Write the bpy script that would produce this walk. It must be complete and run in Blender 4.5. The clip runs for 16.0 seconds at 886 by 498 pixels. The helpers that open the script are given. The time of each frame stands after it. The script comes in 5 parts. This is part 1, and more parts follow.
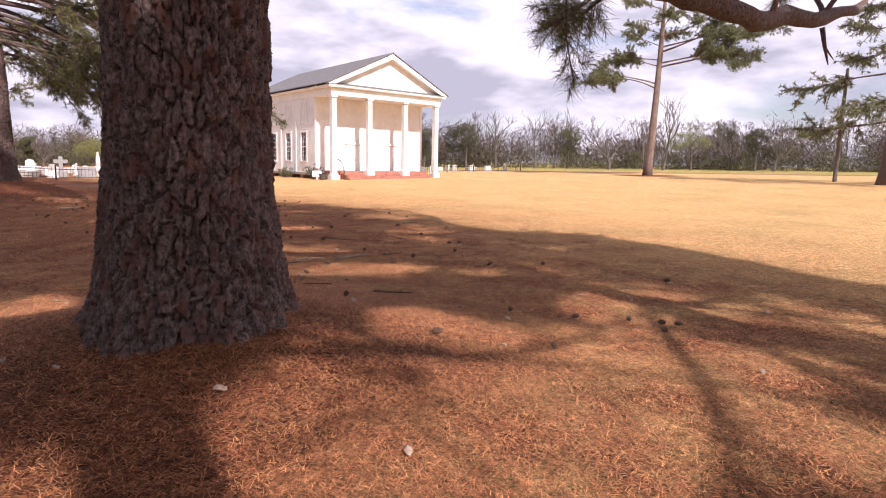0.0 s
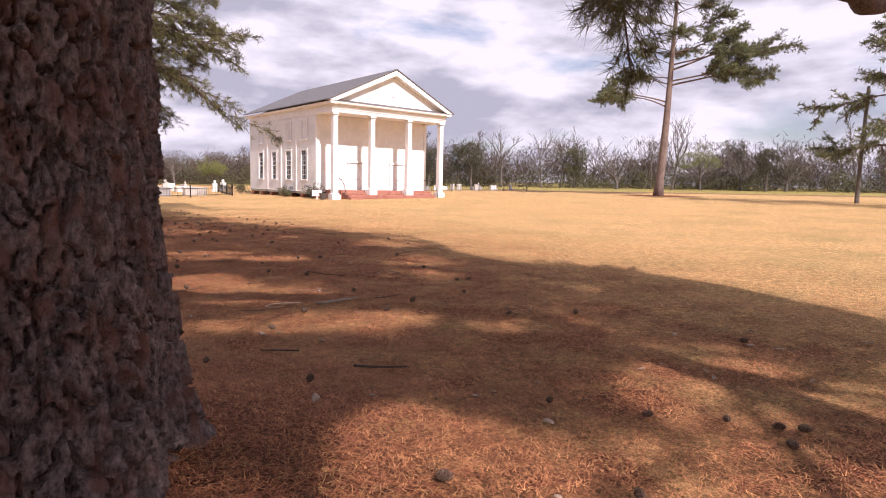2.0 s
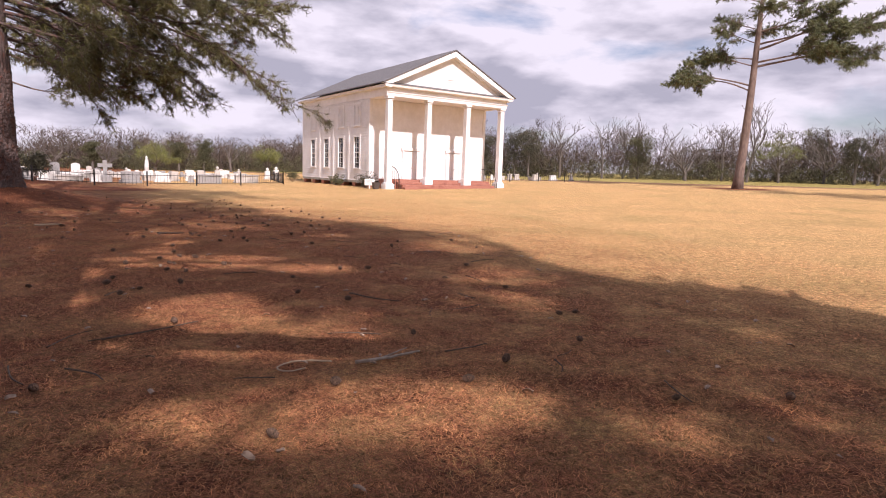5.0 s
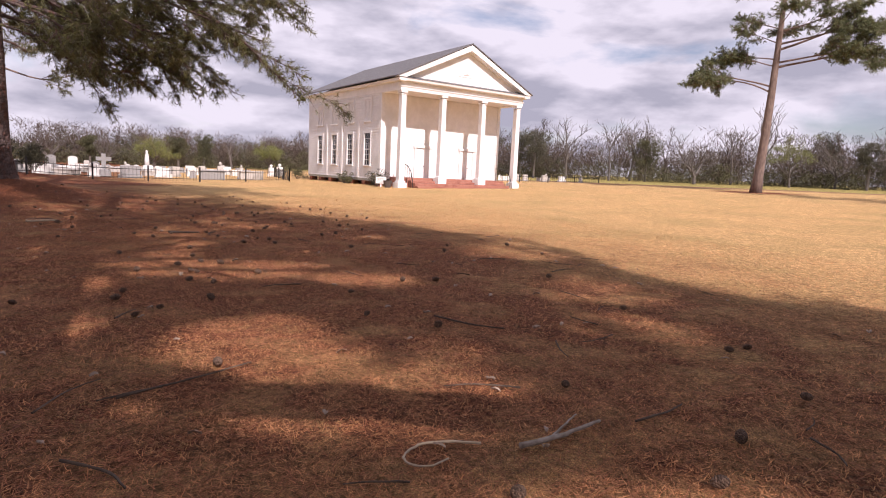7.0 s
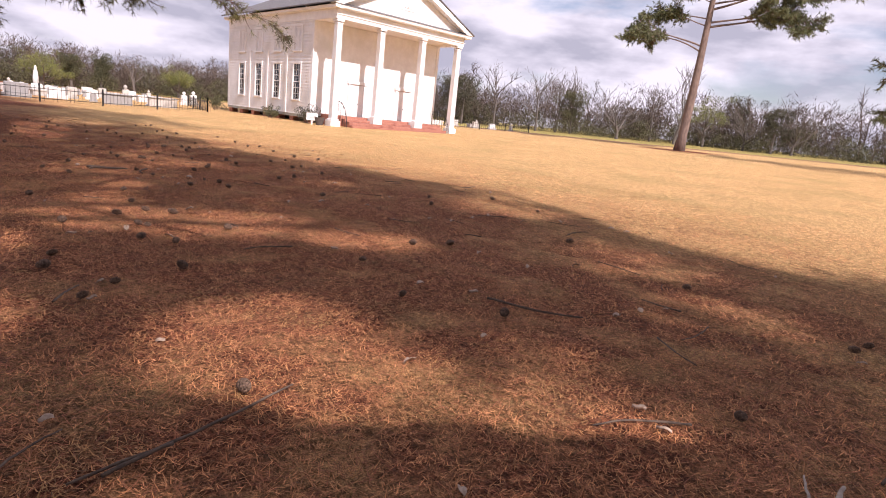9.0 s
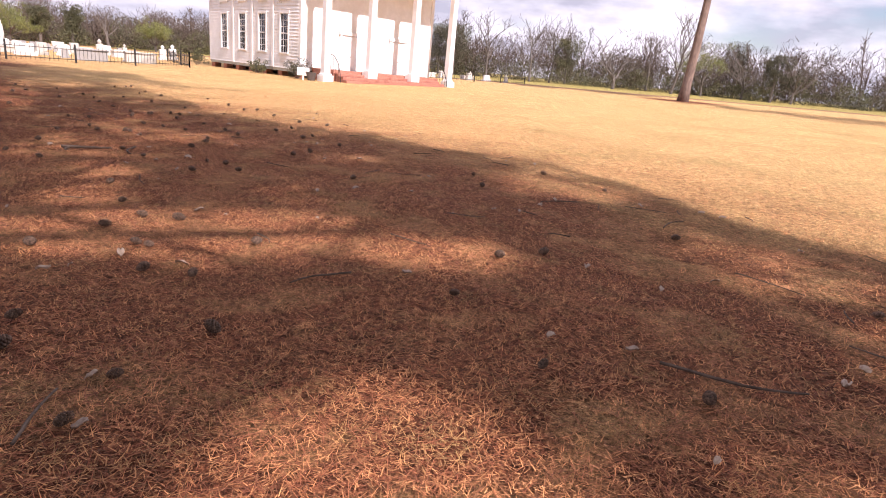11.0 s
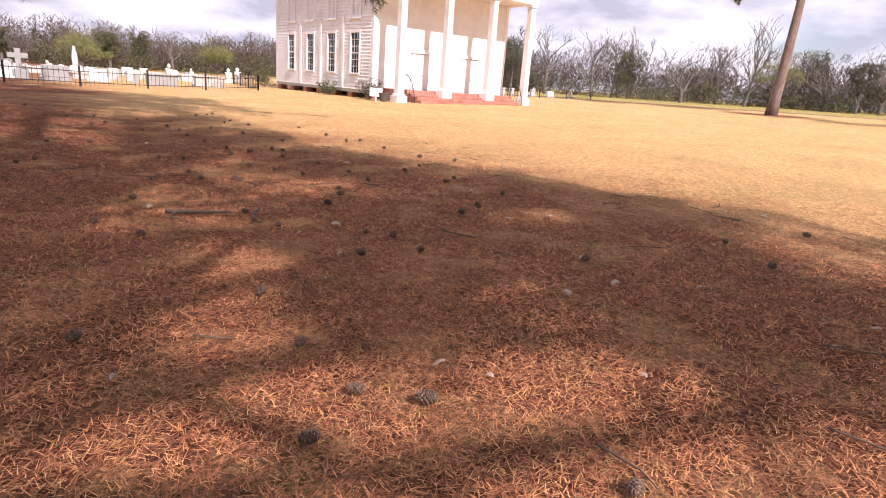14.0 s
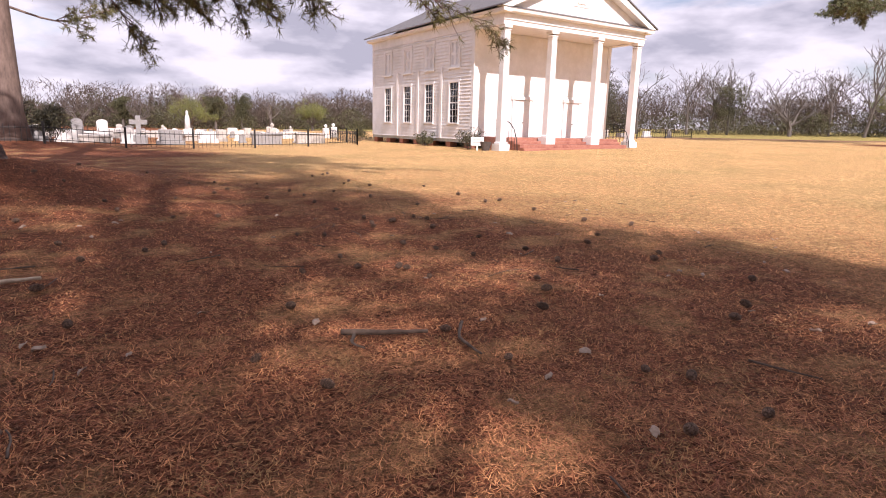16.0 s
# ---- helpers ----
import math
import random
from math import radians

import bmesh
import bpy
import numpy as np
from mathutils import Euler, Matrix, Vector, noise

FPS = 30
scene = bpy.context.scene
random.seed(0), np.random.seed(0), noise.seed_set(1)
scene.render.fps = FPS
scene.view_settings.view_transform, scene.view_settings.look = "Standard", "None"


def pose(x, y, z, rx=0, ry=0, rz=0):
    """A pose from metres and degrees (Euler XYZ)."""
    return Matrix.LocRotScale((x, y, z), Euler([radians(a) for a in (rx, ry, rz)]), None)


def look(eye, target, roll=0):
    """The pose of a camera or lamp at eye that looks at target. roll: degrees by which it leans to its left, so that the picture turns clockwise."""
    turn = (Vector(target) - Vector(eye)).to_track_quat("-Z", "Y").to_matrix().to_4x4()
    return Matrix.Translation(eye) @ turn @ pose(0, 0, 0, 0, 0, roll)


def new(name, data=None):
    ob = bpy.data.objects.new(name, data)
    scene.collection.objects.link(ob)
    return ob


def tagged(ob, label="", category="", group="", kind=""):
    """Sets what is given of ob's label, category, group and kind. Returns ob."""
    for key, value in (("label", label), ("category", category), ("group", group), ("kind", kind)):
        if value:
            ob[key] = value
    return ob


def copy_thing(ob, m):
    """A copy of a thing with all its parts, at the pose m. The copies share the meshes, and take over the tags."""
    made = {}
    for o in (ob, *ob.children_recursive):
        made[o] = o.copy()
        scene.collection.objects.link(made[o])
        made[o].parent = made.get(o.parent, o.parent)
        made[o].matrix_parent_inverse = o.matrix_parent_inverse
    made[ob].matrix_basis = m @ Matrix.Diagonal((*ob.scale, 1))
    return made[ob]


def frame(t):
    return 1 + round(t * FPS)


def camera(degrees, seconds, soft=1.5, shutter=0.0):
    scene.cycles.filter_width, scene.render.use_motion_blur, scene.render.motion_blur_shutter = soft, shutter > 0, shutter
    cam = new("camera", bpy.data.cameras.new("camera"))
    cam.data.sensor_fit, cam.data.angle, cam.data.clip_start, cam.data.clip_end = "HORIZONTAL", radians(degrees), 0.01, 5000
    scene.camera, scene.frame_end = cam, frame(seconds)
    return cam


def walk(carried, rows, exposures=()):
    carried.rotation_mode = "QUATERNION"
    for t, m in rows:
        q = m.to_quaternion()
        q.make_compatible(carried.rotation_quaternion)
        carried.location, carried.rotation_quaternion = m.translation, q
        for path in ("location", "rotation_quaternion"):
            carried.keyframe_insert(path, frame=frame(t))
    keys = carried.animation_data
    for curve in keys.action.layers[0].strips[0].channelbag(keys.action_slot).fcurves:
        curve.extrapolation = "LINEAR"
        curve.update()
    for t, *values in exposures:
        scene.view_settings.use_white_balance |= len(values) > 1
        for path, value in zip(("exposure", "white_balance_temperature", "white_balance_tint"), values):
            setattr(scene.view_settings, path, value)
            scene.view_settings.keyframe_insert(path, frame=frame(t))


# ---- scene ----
cam = camera(74.7, 16.0, soft=1.05)
PATH = [
    (0, (2.122, -1.831, 1.543), (3.181, -0.159, 1.254), 1.2),
    (0.5, (2.351, -1.401, 1.593), (3.43, 0.274, 1.416), 0.7),
    (1, (2.492, -0.999, 1.636), (3.593, 0.666, 1.51), 0.3),
    (1.5, (2.872, -0.594, 1.602), (3.971, 1.06, 1.366), -0.0),
    (2, (3.084, -0.23, 1.59), (4.134, 1.457, 1.364), 1.4),
    (2.5, (3.314, 0.247, 1.592), (4.369, 1.927, 1.333), 2.3),
    (3, (3.706, 0.68, 1.625), (4.693, 2.397, 1.346), 1.6),
    (3.5, (3.912, 1.097, 1.655), (4.847, 2.845, 1.392), 2.1),
    (4, (4.119, 1.485, 1.69), (5.003, 3.256, 1.4), 1.9),
    (6.5, (4.064, 4.003, 1.398), (4.98, 5.766, 1.173), 2.0),
    (7, (3.878, 4.454, 1.405), (4.783, 6.218, 1.14), 2.7),
    (7.5, (3.697, 4.821, 1.391), (4.628, 6.564, 1.08), 3.4),
    (8, (3.665, 5.206, 1.349), (4.695, 6.88, 0.982), 4.2),
    (8.5, (3.613, 5.674, 1.318), (4.703, 7.306, 0.933), 5.3),
    (9, (3.553, 6.126, 1.296), (4.697, 7.708, 0.864), 6.2),
    (11.5, (3.816, 8.331, 1.38), (4.982, 9.844, 0.786), 5.5),
    (12, (3.906, 8.849, 1.388), (5.079, 10.354, 0.791), 5.7),
    (12.5, (3.868, 9.326, 1.384), (5.023, 10.848, 0.793), 5.6),
    (13, (3.825, 9.85, 1.338), (4.952, 11.401, 0.768), 5.3),
    (13.5, (3.707, 10.377, 1.346), (4.791, 11.962, 0.788), 4.7),
    (14, (3.594, 10.893, 1.31), (4.634, 12.512, 0.766), 4.3),
    (14.5, (3.542, 11.407, 1.315), (4.55, 13.052, 0.789), 3.8),
    (15, (3.432, 11.953, 1.345), (4.375, 13.643, 0.844), 3.2),
    (15.5, (3.428, 12.512, 1.358), (4.299, 14.254, 0.901), 2.4),
    (16, (3.337, 13.038, 1.349), (4.143, 14.821, 0.937), 1.5),
]
walk(cam, [(t, look(eye, target, roll)) for t, eye, target, roll in PATH], [(t, e, 6600, 27) for t, e in ((0.0, 0.74), (1.5, 0.58), (3.5, 0.5), (6.5, 0.34), (7.5, 0.38), (9.0, 0.58), (11.5, 0.9), (13.5, 0.9), (14.5, 0.8), (16.0, 0.58))])


# ---- world, sun, exposure ----
SUN_AZ, SUN_EL = radians(180), radians(40)      # compass bearing from +y, height over the horizon
world = bpy.data.worlds.new("sky")
scene.world = world
world.use_nodes = True


def build_sky():
    nt = world.node_tree
    N, L = nt.nodes, nt.links
    N.clear()
    out, bg = N.new("ShaderNodeOutputWorld"), N.new("ShaderNodeBackground")
    sky = N.new("ShaderNodeTexSky")
    sky.sky_type, sky.sun_disc, sky.sun_elevation, sky.sun_rotation = "NISHITA", False, SUN_EL, SUN_AZ
    sky.air_density, sky.dust_density = 1.0, 1.2
    tc, mp = N.new("ShaderNodeTexCoord"), N.new("ShaderNodeMapping")
    mp.inputs["Scale"].default_value = (1.5, 1.5, 4.6)
    mp.inputs["Location"].default_value = (3.1, 0.4, 0.2)
    n1, n2 = N.new("ShaderNodeTexNoise"), N.new("ShaderNodeTexNoise")
    n1.inputs["Scale"].default_value, n1.inputs["Detail"].default_value, n1.inputs["Roughness"].default_value = 2.1, 8, 0.55
    n1.inputs["Distortion"].default_value = 0.35
    n2.inputs["Scale"].default_value, n2.inputs["Detail"].default_value = 3.4, 6
    L.new(tc.outputs["Generated"], mp.inputs["Vector"])
    for n in (n1, n2):
        L.new(mp.outputs["Vector"], n.inputs["Vector"])
    cover, tone = N.new("ShaderNodeValToRGB"), N.new("ShaderNodeValToRGB")
    cover.color_ramp.elements[0].position, cover.color_ramp.elements[1].position = 0.3, 0.46
    tone.color_ramp.elements[0].position, tone.color_ramp.elements[0].color = 0.41, (3.9, 4.15, 4.9, 1)
    tone.color_ramp.elements[1].position, tone.color_ramp.elements[1].color = 0.58, (7.6, 7.8, 8.5, 1)
    mix = N.new("ShaderNodeMixRGB")
    L.new(n1.outputs["Fac"], cover.inputs["Fac"])
    L.new(n2.outputs["Fac"], tone.inputs["Fac"])
    L.new(cover.outputs["Color"], mix.inputs["Fac"])
    L.new(sky.outputs["Color"], mix.inputs["Color1"])
    L.new(tone.outputs["Color"], mix.inputs["Color2"])
    L.new(mix.outputs["Color"], bg.inputs["Color"])
    bg.inputs["Strength"].default_value = 0.085
    L.new(bg.outputs["Background"], out.inputs["Surface"])


build_sky()
sun_lamp = bpy.data.lights.new("sun", "SUN")
sun_lamp.energy, sun_lamp.angle, sun_lamp.color = 4.2, radians(0.6), (1.0, 0.96, 0.9)
new("sun", sun_lamp).matrix_world = look((0, 0, 60), (-math.sin(SUN_AZ) * 60, -math.cos(SUN_AZ) * 60, 60 - 60 * math.tan(SUN_EL)))


# ---- materials ----
def material(name, c1, c2, scale=8.0, rough=0.8, bump=0.3, bump_scale=60.0, stretch=(1, 1, 1), c3=None, metal=0.0, vary=0.0):
    """Two tones mixed by a coarse and a fine noise, a third in blotches, fine relief."""
    m = bpy.data.materials.new(name)
    m.use_nodes = True
    N, L = m.node_tree.nodes, m.node_tree.links
    b = N["Principled BSDF"]
    tc, mp = N.new("ShaderNodeTexCoord"), N.new("ShaderNodeMapping")
    mp.inputs["Scale"].default_value = stretch
    L.new(tc.outputs["Object"], mp.inputs["Vector"])
    n1, n2 = N.new("ShaderNodeTexNoise"), N.new("ShaderNodeTexNoise")
    n1.inputs["Scale"].default_value, n1.inputs["Detail"].default_value, n1.inputs["Roughness"].default_value = scale, 6, 0.65
    n2.inputs["Scale"].default_value, n2.inputs["Detail"].default_value = bump_scale, 4
    for n in (n1, n2):
        L.new(mp.outputs["Vector"], n.inputs["Vector"])
    r = N.new("ShaderNodeValToRGB")
    r.color_ramp.elements[0].position, r.color_ramp.elements[0].color = 0.35, (*c1, 1)
    r.color_ramp.elements[1].position, r.color_ramp.elements[1].color = 0.65, (*c2, 1)
    L.new(n1.outputs["Fac"], r.inputs["Fac"])
    col = r.outputs["Color"]
    if c3:
        n3, r3, mx = N.new("ShaderNodeTexNoise"), N.new("ShaderNodeValToRGB"), N.new("ShaderNodeMixRGB")
        n3.inputs["Scale"].default_value, n3.inputs["Detail"].default_value = scale * 0.23, 5
        r3.color_ramp.elements[0].position, r3.color_ramp.elements[1].position = 0.5, 0.68
        L.new(mp.outputs["Vector"], n3.inputs["Vector"])
        L.new(n3.outputs["Fac"], r3.inputs["Fac"])
        L.new(r3.outputs["Color"], mx.inputs["Fac"])
        L.new(col, mx.inputs["Color1"])
        mx.inputs["Color2"].default_value = (*c3, 1)
        col = mx.outputs["Color"]
    if vary:
        g, ml, hs = N.new("ShaderNodeNewGeometry"), N.new("ShaderNodeMapRange"), N.new("ShaderNodeHueSaturation")
        ml.inputs["To Min"].default_value, ml.inputs["To Max"].default_value = max(1 - vary, 0.25), 1 + vary
        L.new(g.outputs["Random Per Island"], ml.inputs["Value"])
        L.new(ml.outputs["Result"], hs.inputs["Value"])
        L.new(col, hs.inputs["Color"])
        col = hs.outputs["Color"]
    L.new(col, b.inputs["Base Color"])
    b.inputs["Roughness"].default_value, b.inputs["Metallic"].default_value = rough, metal
    if bump:
        bp = N.new("ShaderNodeBump")
        bp.inputs["Strength"].default_value, bp.inputs["Distance"].default_value = bump, 0.01
        L.new(n2.outputs["Fac"], bp.inputs["Height"])
        L.new(bp.outputs["Normal"], b.inputs["Normal"])
    return m


WHITE = material("white_paint", (0.74, 0.73, 0.72), (0.82, 0.81, 0.8), 3, 0.55, 0.15, 40, c3=(0.68, 0.67, 0.64))
CEILING_PAINT = material("porch_ceiling_paint", (0.72, 0.7, 0.66), (0.78, 0.76, 0.72), 3, 0.6, 0.1, 40)
SHINGLE = material("roof_shingle", (0.11, 0.105, 0.11), (0.17, 0.165, 0.165), 5, 0.9, 0.6, 30)
GLASS = material("window_glass", (0.012, 0.014, 0.016), (0.02, 0.022, 0.025), 3, 0.06, 0)
BRICK = material("red_brick", (0.33, 0.13, 0.09), (0.42, 0.2, 0.14), 9, 0.85, 0.4, 60, c3=(0.27, 0.1, 0.07))
IRON = material("black_iron", (0.015, 0.015, 0.016), (0.03, 0.028, 0.026), 20, 0.5, 0.2, 80, metal=0.4)
MARBLE = material("white_marble", (0.6, 0.59, 0.56), (0.78, 0.77, 0.74), 6, 0.6, 0.2, 50, c3=(0.45, 0.44, 0.4))
GRANITE = material("grey_granite", (0.2, 0.2, 0.2), (0.36, 0.35, 0.34), 20, 0.6, 0.2, 90, c3=(0.26, 0.25, 0.23))
STONE = material("pale_weathered_stone", (0.4, 0.37, 0.33), (0.55, 0.52, 0.48), 8, 0.8, 0.3, 60, c3=(0.25, 0.23, 0.2))
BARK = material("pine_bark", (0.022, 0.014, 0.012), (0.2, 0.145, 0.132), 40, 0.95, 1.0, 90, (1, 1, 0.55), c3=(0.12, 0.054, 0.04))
# the same pine bark made lighter: sunlight put into the colour
BARK_SUNLIT = material("sunlit_pine_bark", (0.12, 0.085, 0.07), (0.23, 0.165, 0.135), 6, 0.95, 0.9, 40, (1, 1, 0.3))
BARK_GREY = material("grey_bark", (0.085, 0.072, 0.063), (0.16, 0.138, 0.12), 5, 0.95, 0.5, 30)
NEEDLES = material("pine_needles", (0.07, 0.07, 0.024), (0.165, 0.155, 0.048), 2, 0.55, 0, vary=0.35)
# needles paler than the near ones, partly sunlight put into their colour
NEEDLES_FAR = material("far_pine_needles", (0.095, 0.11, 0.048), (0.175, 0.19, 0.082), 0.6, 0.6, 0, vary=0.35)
LEAF_OLIVE = material("olive_leaves", (0.06, 0.06, 0.027), (0.11, 0.105, 0.045), 0.3, 0.7, 0, vary=0.4)
LEAF_DARK = material("dark_leaves", (0.045, 0.043, 0.024), (0.08, 0.075, 0.04), 0.3, 0.7, 0, vary=0.4)
LEAF_BROWN = material("brown_brush", (0.075, 0.055, 0.04), (0.125, 0.095, 0.07), 0.3, 0.8, 0, vary=0.4)
LEAF_SPRING = material("spring_leaves", (0.12, 0.14, 0.03), (0.2, 0.2, 0.06), 0.5, 0.7, 0, vary=0.3)
TWIG = material("bare_twigs", (0.065, 0.047, 0.037), (0.12, 0.088, 0.068), 0.4, 0.95, 0, vary=0.3)
STRAW = material("fallen_pine_straw", (0.25, 0.075, 0.034), (0.43, 0.155, 0.072), 3, 0.8, 0, vary=0.6)
GRASS = material("dormant_grass", (0.3, 0.115, 0.046), (0.6, 0.28, 0.115), 9, 0.85, 0, c3=(0.33, 0.18, 0.068), vary=0.9)
CONE = material("pine_cone_scales", (0.07, 0.042, 0.03), (0.24, 0.15, 0.1), 60, 0.85, 0.3, 90, vary=0.4)
DEADWOOD = material("dead_wood", (0.06, 0.04, 0.03), (0.15, 0.105, 0.075), 12, 0.9, 0.5, 60)
DRY_LEAF = material("dry_leaf", (0.3, 0.21, 0.15), (0.52, 0.4, 0.31), 20, 0.8, 0.2, 60)
SOIL_AND_SHADE = material("soil_and_gap_shade", (0.05, 0.035, 0.025), (0.09, 0.06, 0.04), 5, 0.95, 0.4, 30)
SIGN_WHITE = material("white_sign_board", (0.75, 0.75, 0.73), (0.8, 0.8, 0.78), 5, 0.5, 0.05, 40)
TERRACOTTA = material("dark_planter", (0.06, 0.05, 0.045), (0.1, 0.08, 0.07), 8, 0.8, 0.2, 40)

TREE1, TREE2, TREE3 = (2.75, 2.55), (-0.4, 26.2), (-3.4, 44.5)


def ground_material():
    m = bpy.data.materials.new("lawn_ground")
    m.use_nodes = True
    N, L = m.node_tree.nodes, m.node_tree.links
    b = N["Principled BSDF"]
    pos = N.new("ShaderNodeTexCoord").outputs["Object"]

    def noise_tex(scale, detail=6, rough=0.6):
        n = N.new("ShaderNodeTexNoise")
        n.inputs["Scale"].default_value, n.inputs["Detail"].default_value, n.inputs["Roughness"].default_value = scale, detail, rough
        L.new(pos, n.inputs["Vector"])
        return n.outputs["Fac"]

    def ramp(fac, *stops):
        r = N.new("ShaderNodeValToRGB")
        while len(r.color_ramp.elements) < len(stops):
            r.color_ramp.elements.new(0.5)
        for e, (p, c) in zip(r.color_ramp.elements, stops):
            e.position, e.color = p, (*c, 1)
        L.new(fac, r.inputs["Fac"])
        return r.outputs["Color"]

    def math_node(op, a, c):
        n = N.new("ShaderNodeMath")
        n.operation = op
        for k, v in enumerate((a, c)):
            if isinstance(v, (int, float)):
                n.inputs[k].default_value = v
            else:
                L.new(v, n.inputs[k])
        return n.outputs["Value"]

    def mix(fac, a, c):
        n = N.new("ShaderNodeMixRGB")
        L.new(fac, n.inputs["Fac"])
        L.new(a, n.inputs["Color1"])
        L.new(c, n.inputs["Color2"])
        return n.outputs["Color"]

    def smooth(v, lo, hi):
        n = N.new("ShaderNodeMapRange")
        n.interpolation_type = "SMOOTHSTEP"
        n.inputs["From Min"].default_value, n.inputs["From Max"].default_value = lo, hi
        L.new(v, n.inputs["Value"])
        return n.outputs["Result"]

    sep = N.new("ShaderNodeSeparateXYZ")
    L.new(pos, sep.inputs["Vector"])
    X, Y = sep.outputs["X"], sep.outputs["Y"]
    fine = noise_tex(55, 8, 0.75)
    lawn = ramp(fine, (0.3, (0.29, 0.162, 0.065)), (0.5, (0.53, 0.32, 0.138)), (0.72, (0.68, 0.45, 0.215)))
    lawn = mix(ramp(noise_tex(0.35, 5), (0.42, (0, 0, 0)), (0.7, (0.55, 0.55, 0.55))), lawn, ramp(fine, (0.3, (0.17, 0.13, 0.05)), (0.7, (0.4, 0.31, 0.12))))
    straw = ramp(noise_tex(38, 8, 0.75), (0.3, (0.03, 0.011, 0.007)), (0.5, (0.16, 0.056, 0.028)), (0.72, (0.44, 0.17, 0.08)))
    # straw lies thick under the pines and thins out towards the open lawn
    edge = math_node("ADD", X, math_node("MULTIPLY", math_node("SUBTRACT", noise_tex(0.5, 5), 0.5), 9.0))
    edge = math_node("ADD", edge, math_node("MULTIPLY", smooth(Y, 14.0, 34.0), 7.0))
    under = math_node("SUBTRACT", 1.0, smooth(edge, 7.5, 14.0))
    near = None
    for tx, ty, rad in ((*TREE1, 3.6), (*TREE2, 6.5), (*TREE3, 6.0), (1.5, 39.0, 5.0), (53.5, 39.15, 5.0)):
        d = math_node("SQRT", math_node("ADD", math_node("POWER", math_node("SUBTRACT", X, tx), 2.0), math_node("POWER", math_node("SUBTRACT", Y, ty), 2.0)), 0.0)
        d = math_node("ADD", d, math_node("MULTIPLY", math_node("SUBTRACT", noise_tex(0.9, 5), 0.5), 3.0))
        k = math_node("SUBTRACT", 1.0, smooth(d, rad * 0.4, rad))
        near = k if near is None else math_node("MAXIMUM", near, k)
    cover = math_node("MAXIMUM", math_node("MULTIPLY", under, math_node("MINIMUM", 1.0, math_node("ADD", smooth(noise_tex(1.3, 6), 0.26, 0.68), math_node("MULTIPLY", smooth(Y, 5.0, 11.0), 0.4)))), near)
    col = mix(cover, lawn, straw)
    # a greener field beyond the far edge of the lawn, with a strip of bare earth before it
    far = math_node("ADD", math_node("MULTIPLY", X, 0.78), math_node("MULTIPLY", Y, 0.62))
    far = math_node("ADD", far, math_node("MULTIPLY", noise_tex(0.08, 4), 5.0))
    field = ramp(noise_tex(0.9, 7), (0.3, (0.2, 0.165, 0.05)), (0.7, (0.38, 0.3, 0.1)))
    earth = ramp(noise_tex(2.0, 7), (0.3, (0.16, 0.085, 0.05)), (0.7, (0.3, 0.17, 0.1)))
    col = mix(smooth(far, 78.0, 81.0), col, earth)
    col = mix(smooth(far, 84.0, 86.0), col, field)
    for sc, lo, hi in ((7.0, 0.7, 1.3), (15.0, 0.6, 1.4), (34.0, 0.5, 1.5), (120.0, 0.35, 1.75)):
        mul = N.new("ShaderNodeMixRGB")
        mul.blend_type, mul.inputs["Fac"].default_value = "MULTIPLY", 1.0
        L.new(col, mul.inputs["Color1"])
        L.new(ramp(noise_tex(sc, 4, 0.7), (0.32, (lo, lo, lo)), (0.68, (hi, hi, hi))), mul.inputs["Color2"])
        col = mul.outputs["Color"]
    L.new(col, b.inputs["Base Color"])
    b.inputs["Roughness"].default_value = 0.95
    b.inputs["Specular IOR Level"].default_value = 0.15
    bp = N.new("ShaderNodeBump")
    bp.inputs["Strength"].default_value, bp.inputs["Distance"].default_value = 0.9, 0.03
    L.new(noise_tex(70, 8, 0.8), bp.inputs["Height"])
    L.new(bp.outputs["Normal"], b.inputs["Normal"])
    return m


LAWN = ground_material()


# ---- building helpers ----
def part(name, bm, mat, parent=None, label="", smooth=False):
    me = bpy.data.meshes.new(name)
    bmesh.ops.recalc_face_normals(bm, faces=bm.faces)
    bm.to_mesh(me)
    bm.free()
    me.materials.append(mat)
    if smooth:
        me.polygons.foreach_set("use_smooth", [True] * len(me.polygons))
    ob = new(name, me)
    if parent:
        ob.parent = parent
    if label:
        ob["label"] = label
    return ob


def array_mesh(name, verts, faces, mat, parent=None, smooth=False):
    """One mesh from numpy arrays of vertices and of faces with the same number of corners."""
    verts, faces = np.asarray(verts, np.float32), np.asarray(faces, np.int32)
    me = bpy.data.meshes.new(name)
    k = faces.shape[1]
    me.vertices.add(len(verts))
    me.vertices.foreach_set("co", verts.ravel())
    me.loops.add(faces.size)
    me.loops.foreach_set("vertex_index", faces.ravel())
    me.polygons.add(len(faces))
    me.polygons.foreach_set("loop_start", np.arange(0, faces.size, k, dtype=np.int32))
    if smooth:
        me.polygons.foreach_set("use_smooth", np.ones(len(faces), bool))
    me.update(calc_edges=True)
    me.validate()
    me.materials.append(mat)
    ob = new(name, me)
    if parent:
        ob.parent = parent
    return ob


def empty(name, at, label, category, group="", kind="", turn=0.0):
    ob = new(name)
    ob.empty_display_size = 0.2
    ob.matrix_world = pose(*at, 0, 0, turn)
    return tagged(ob, label, category, group, kind)


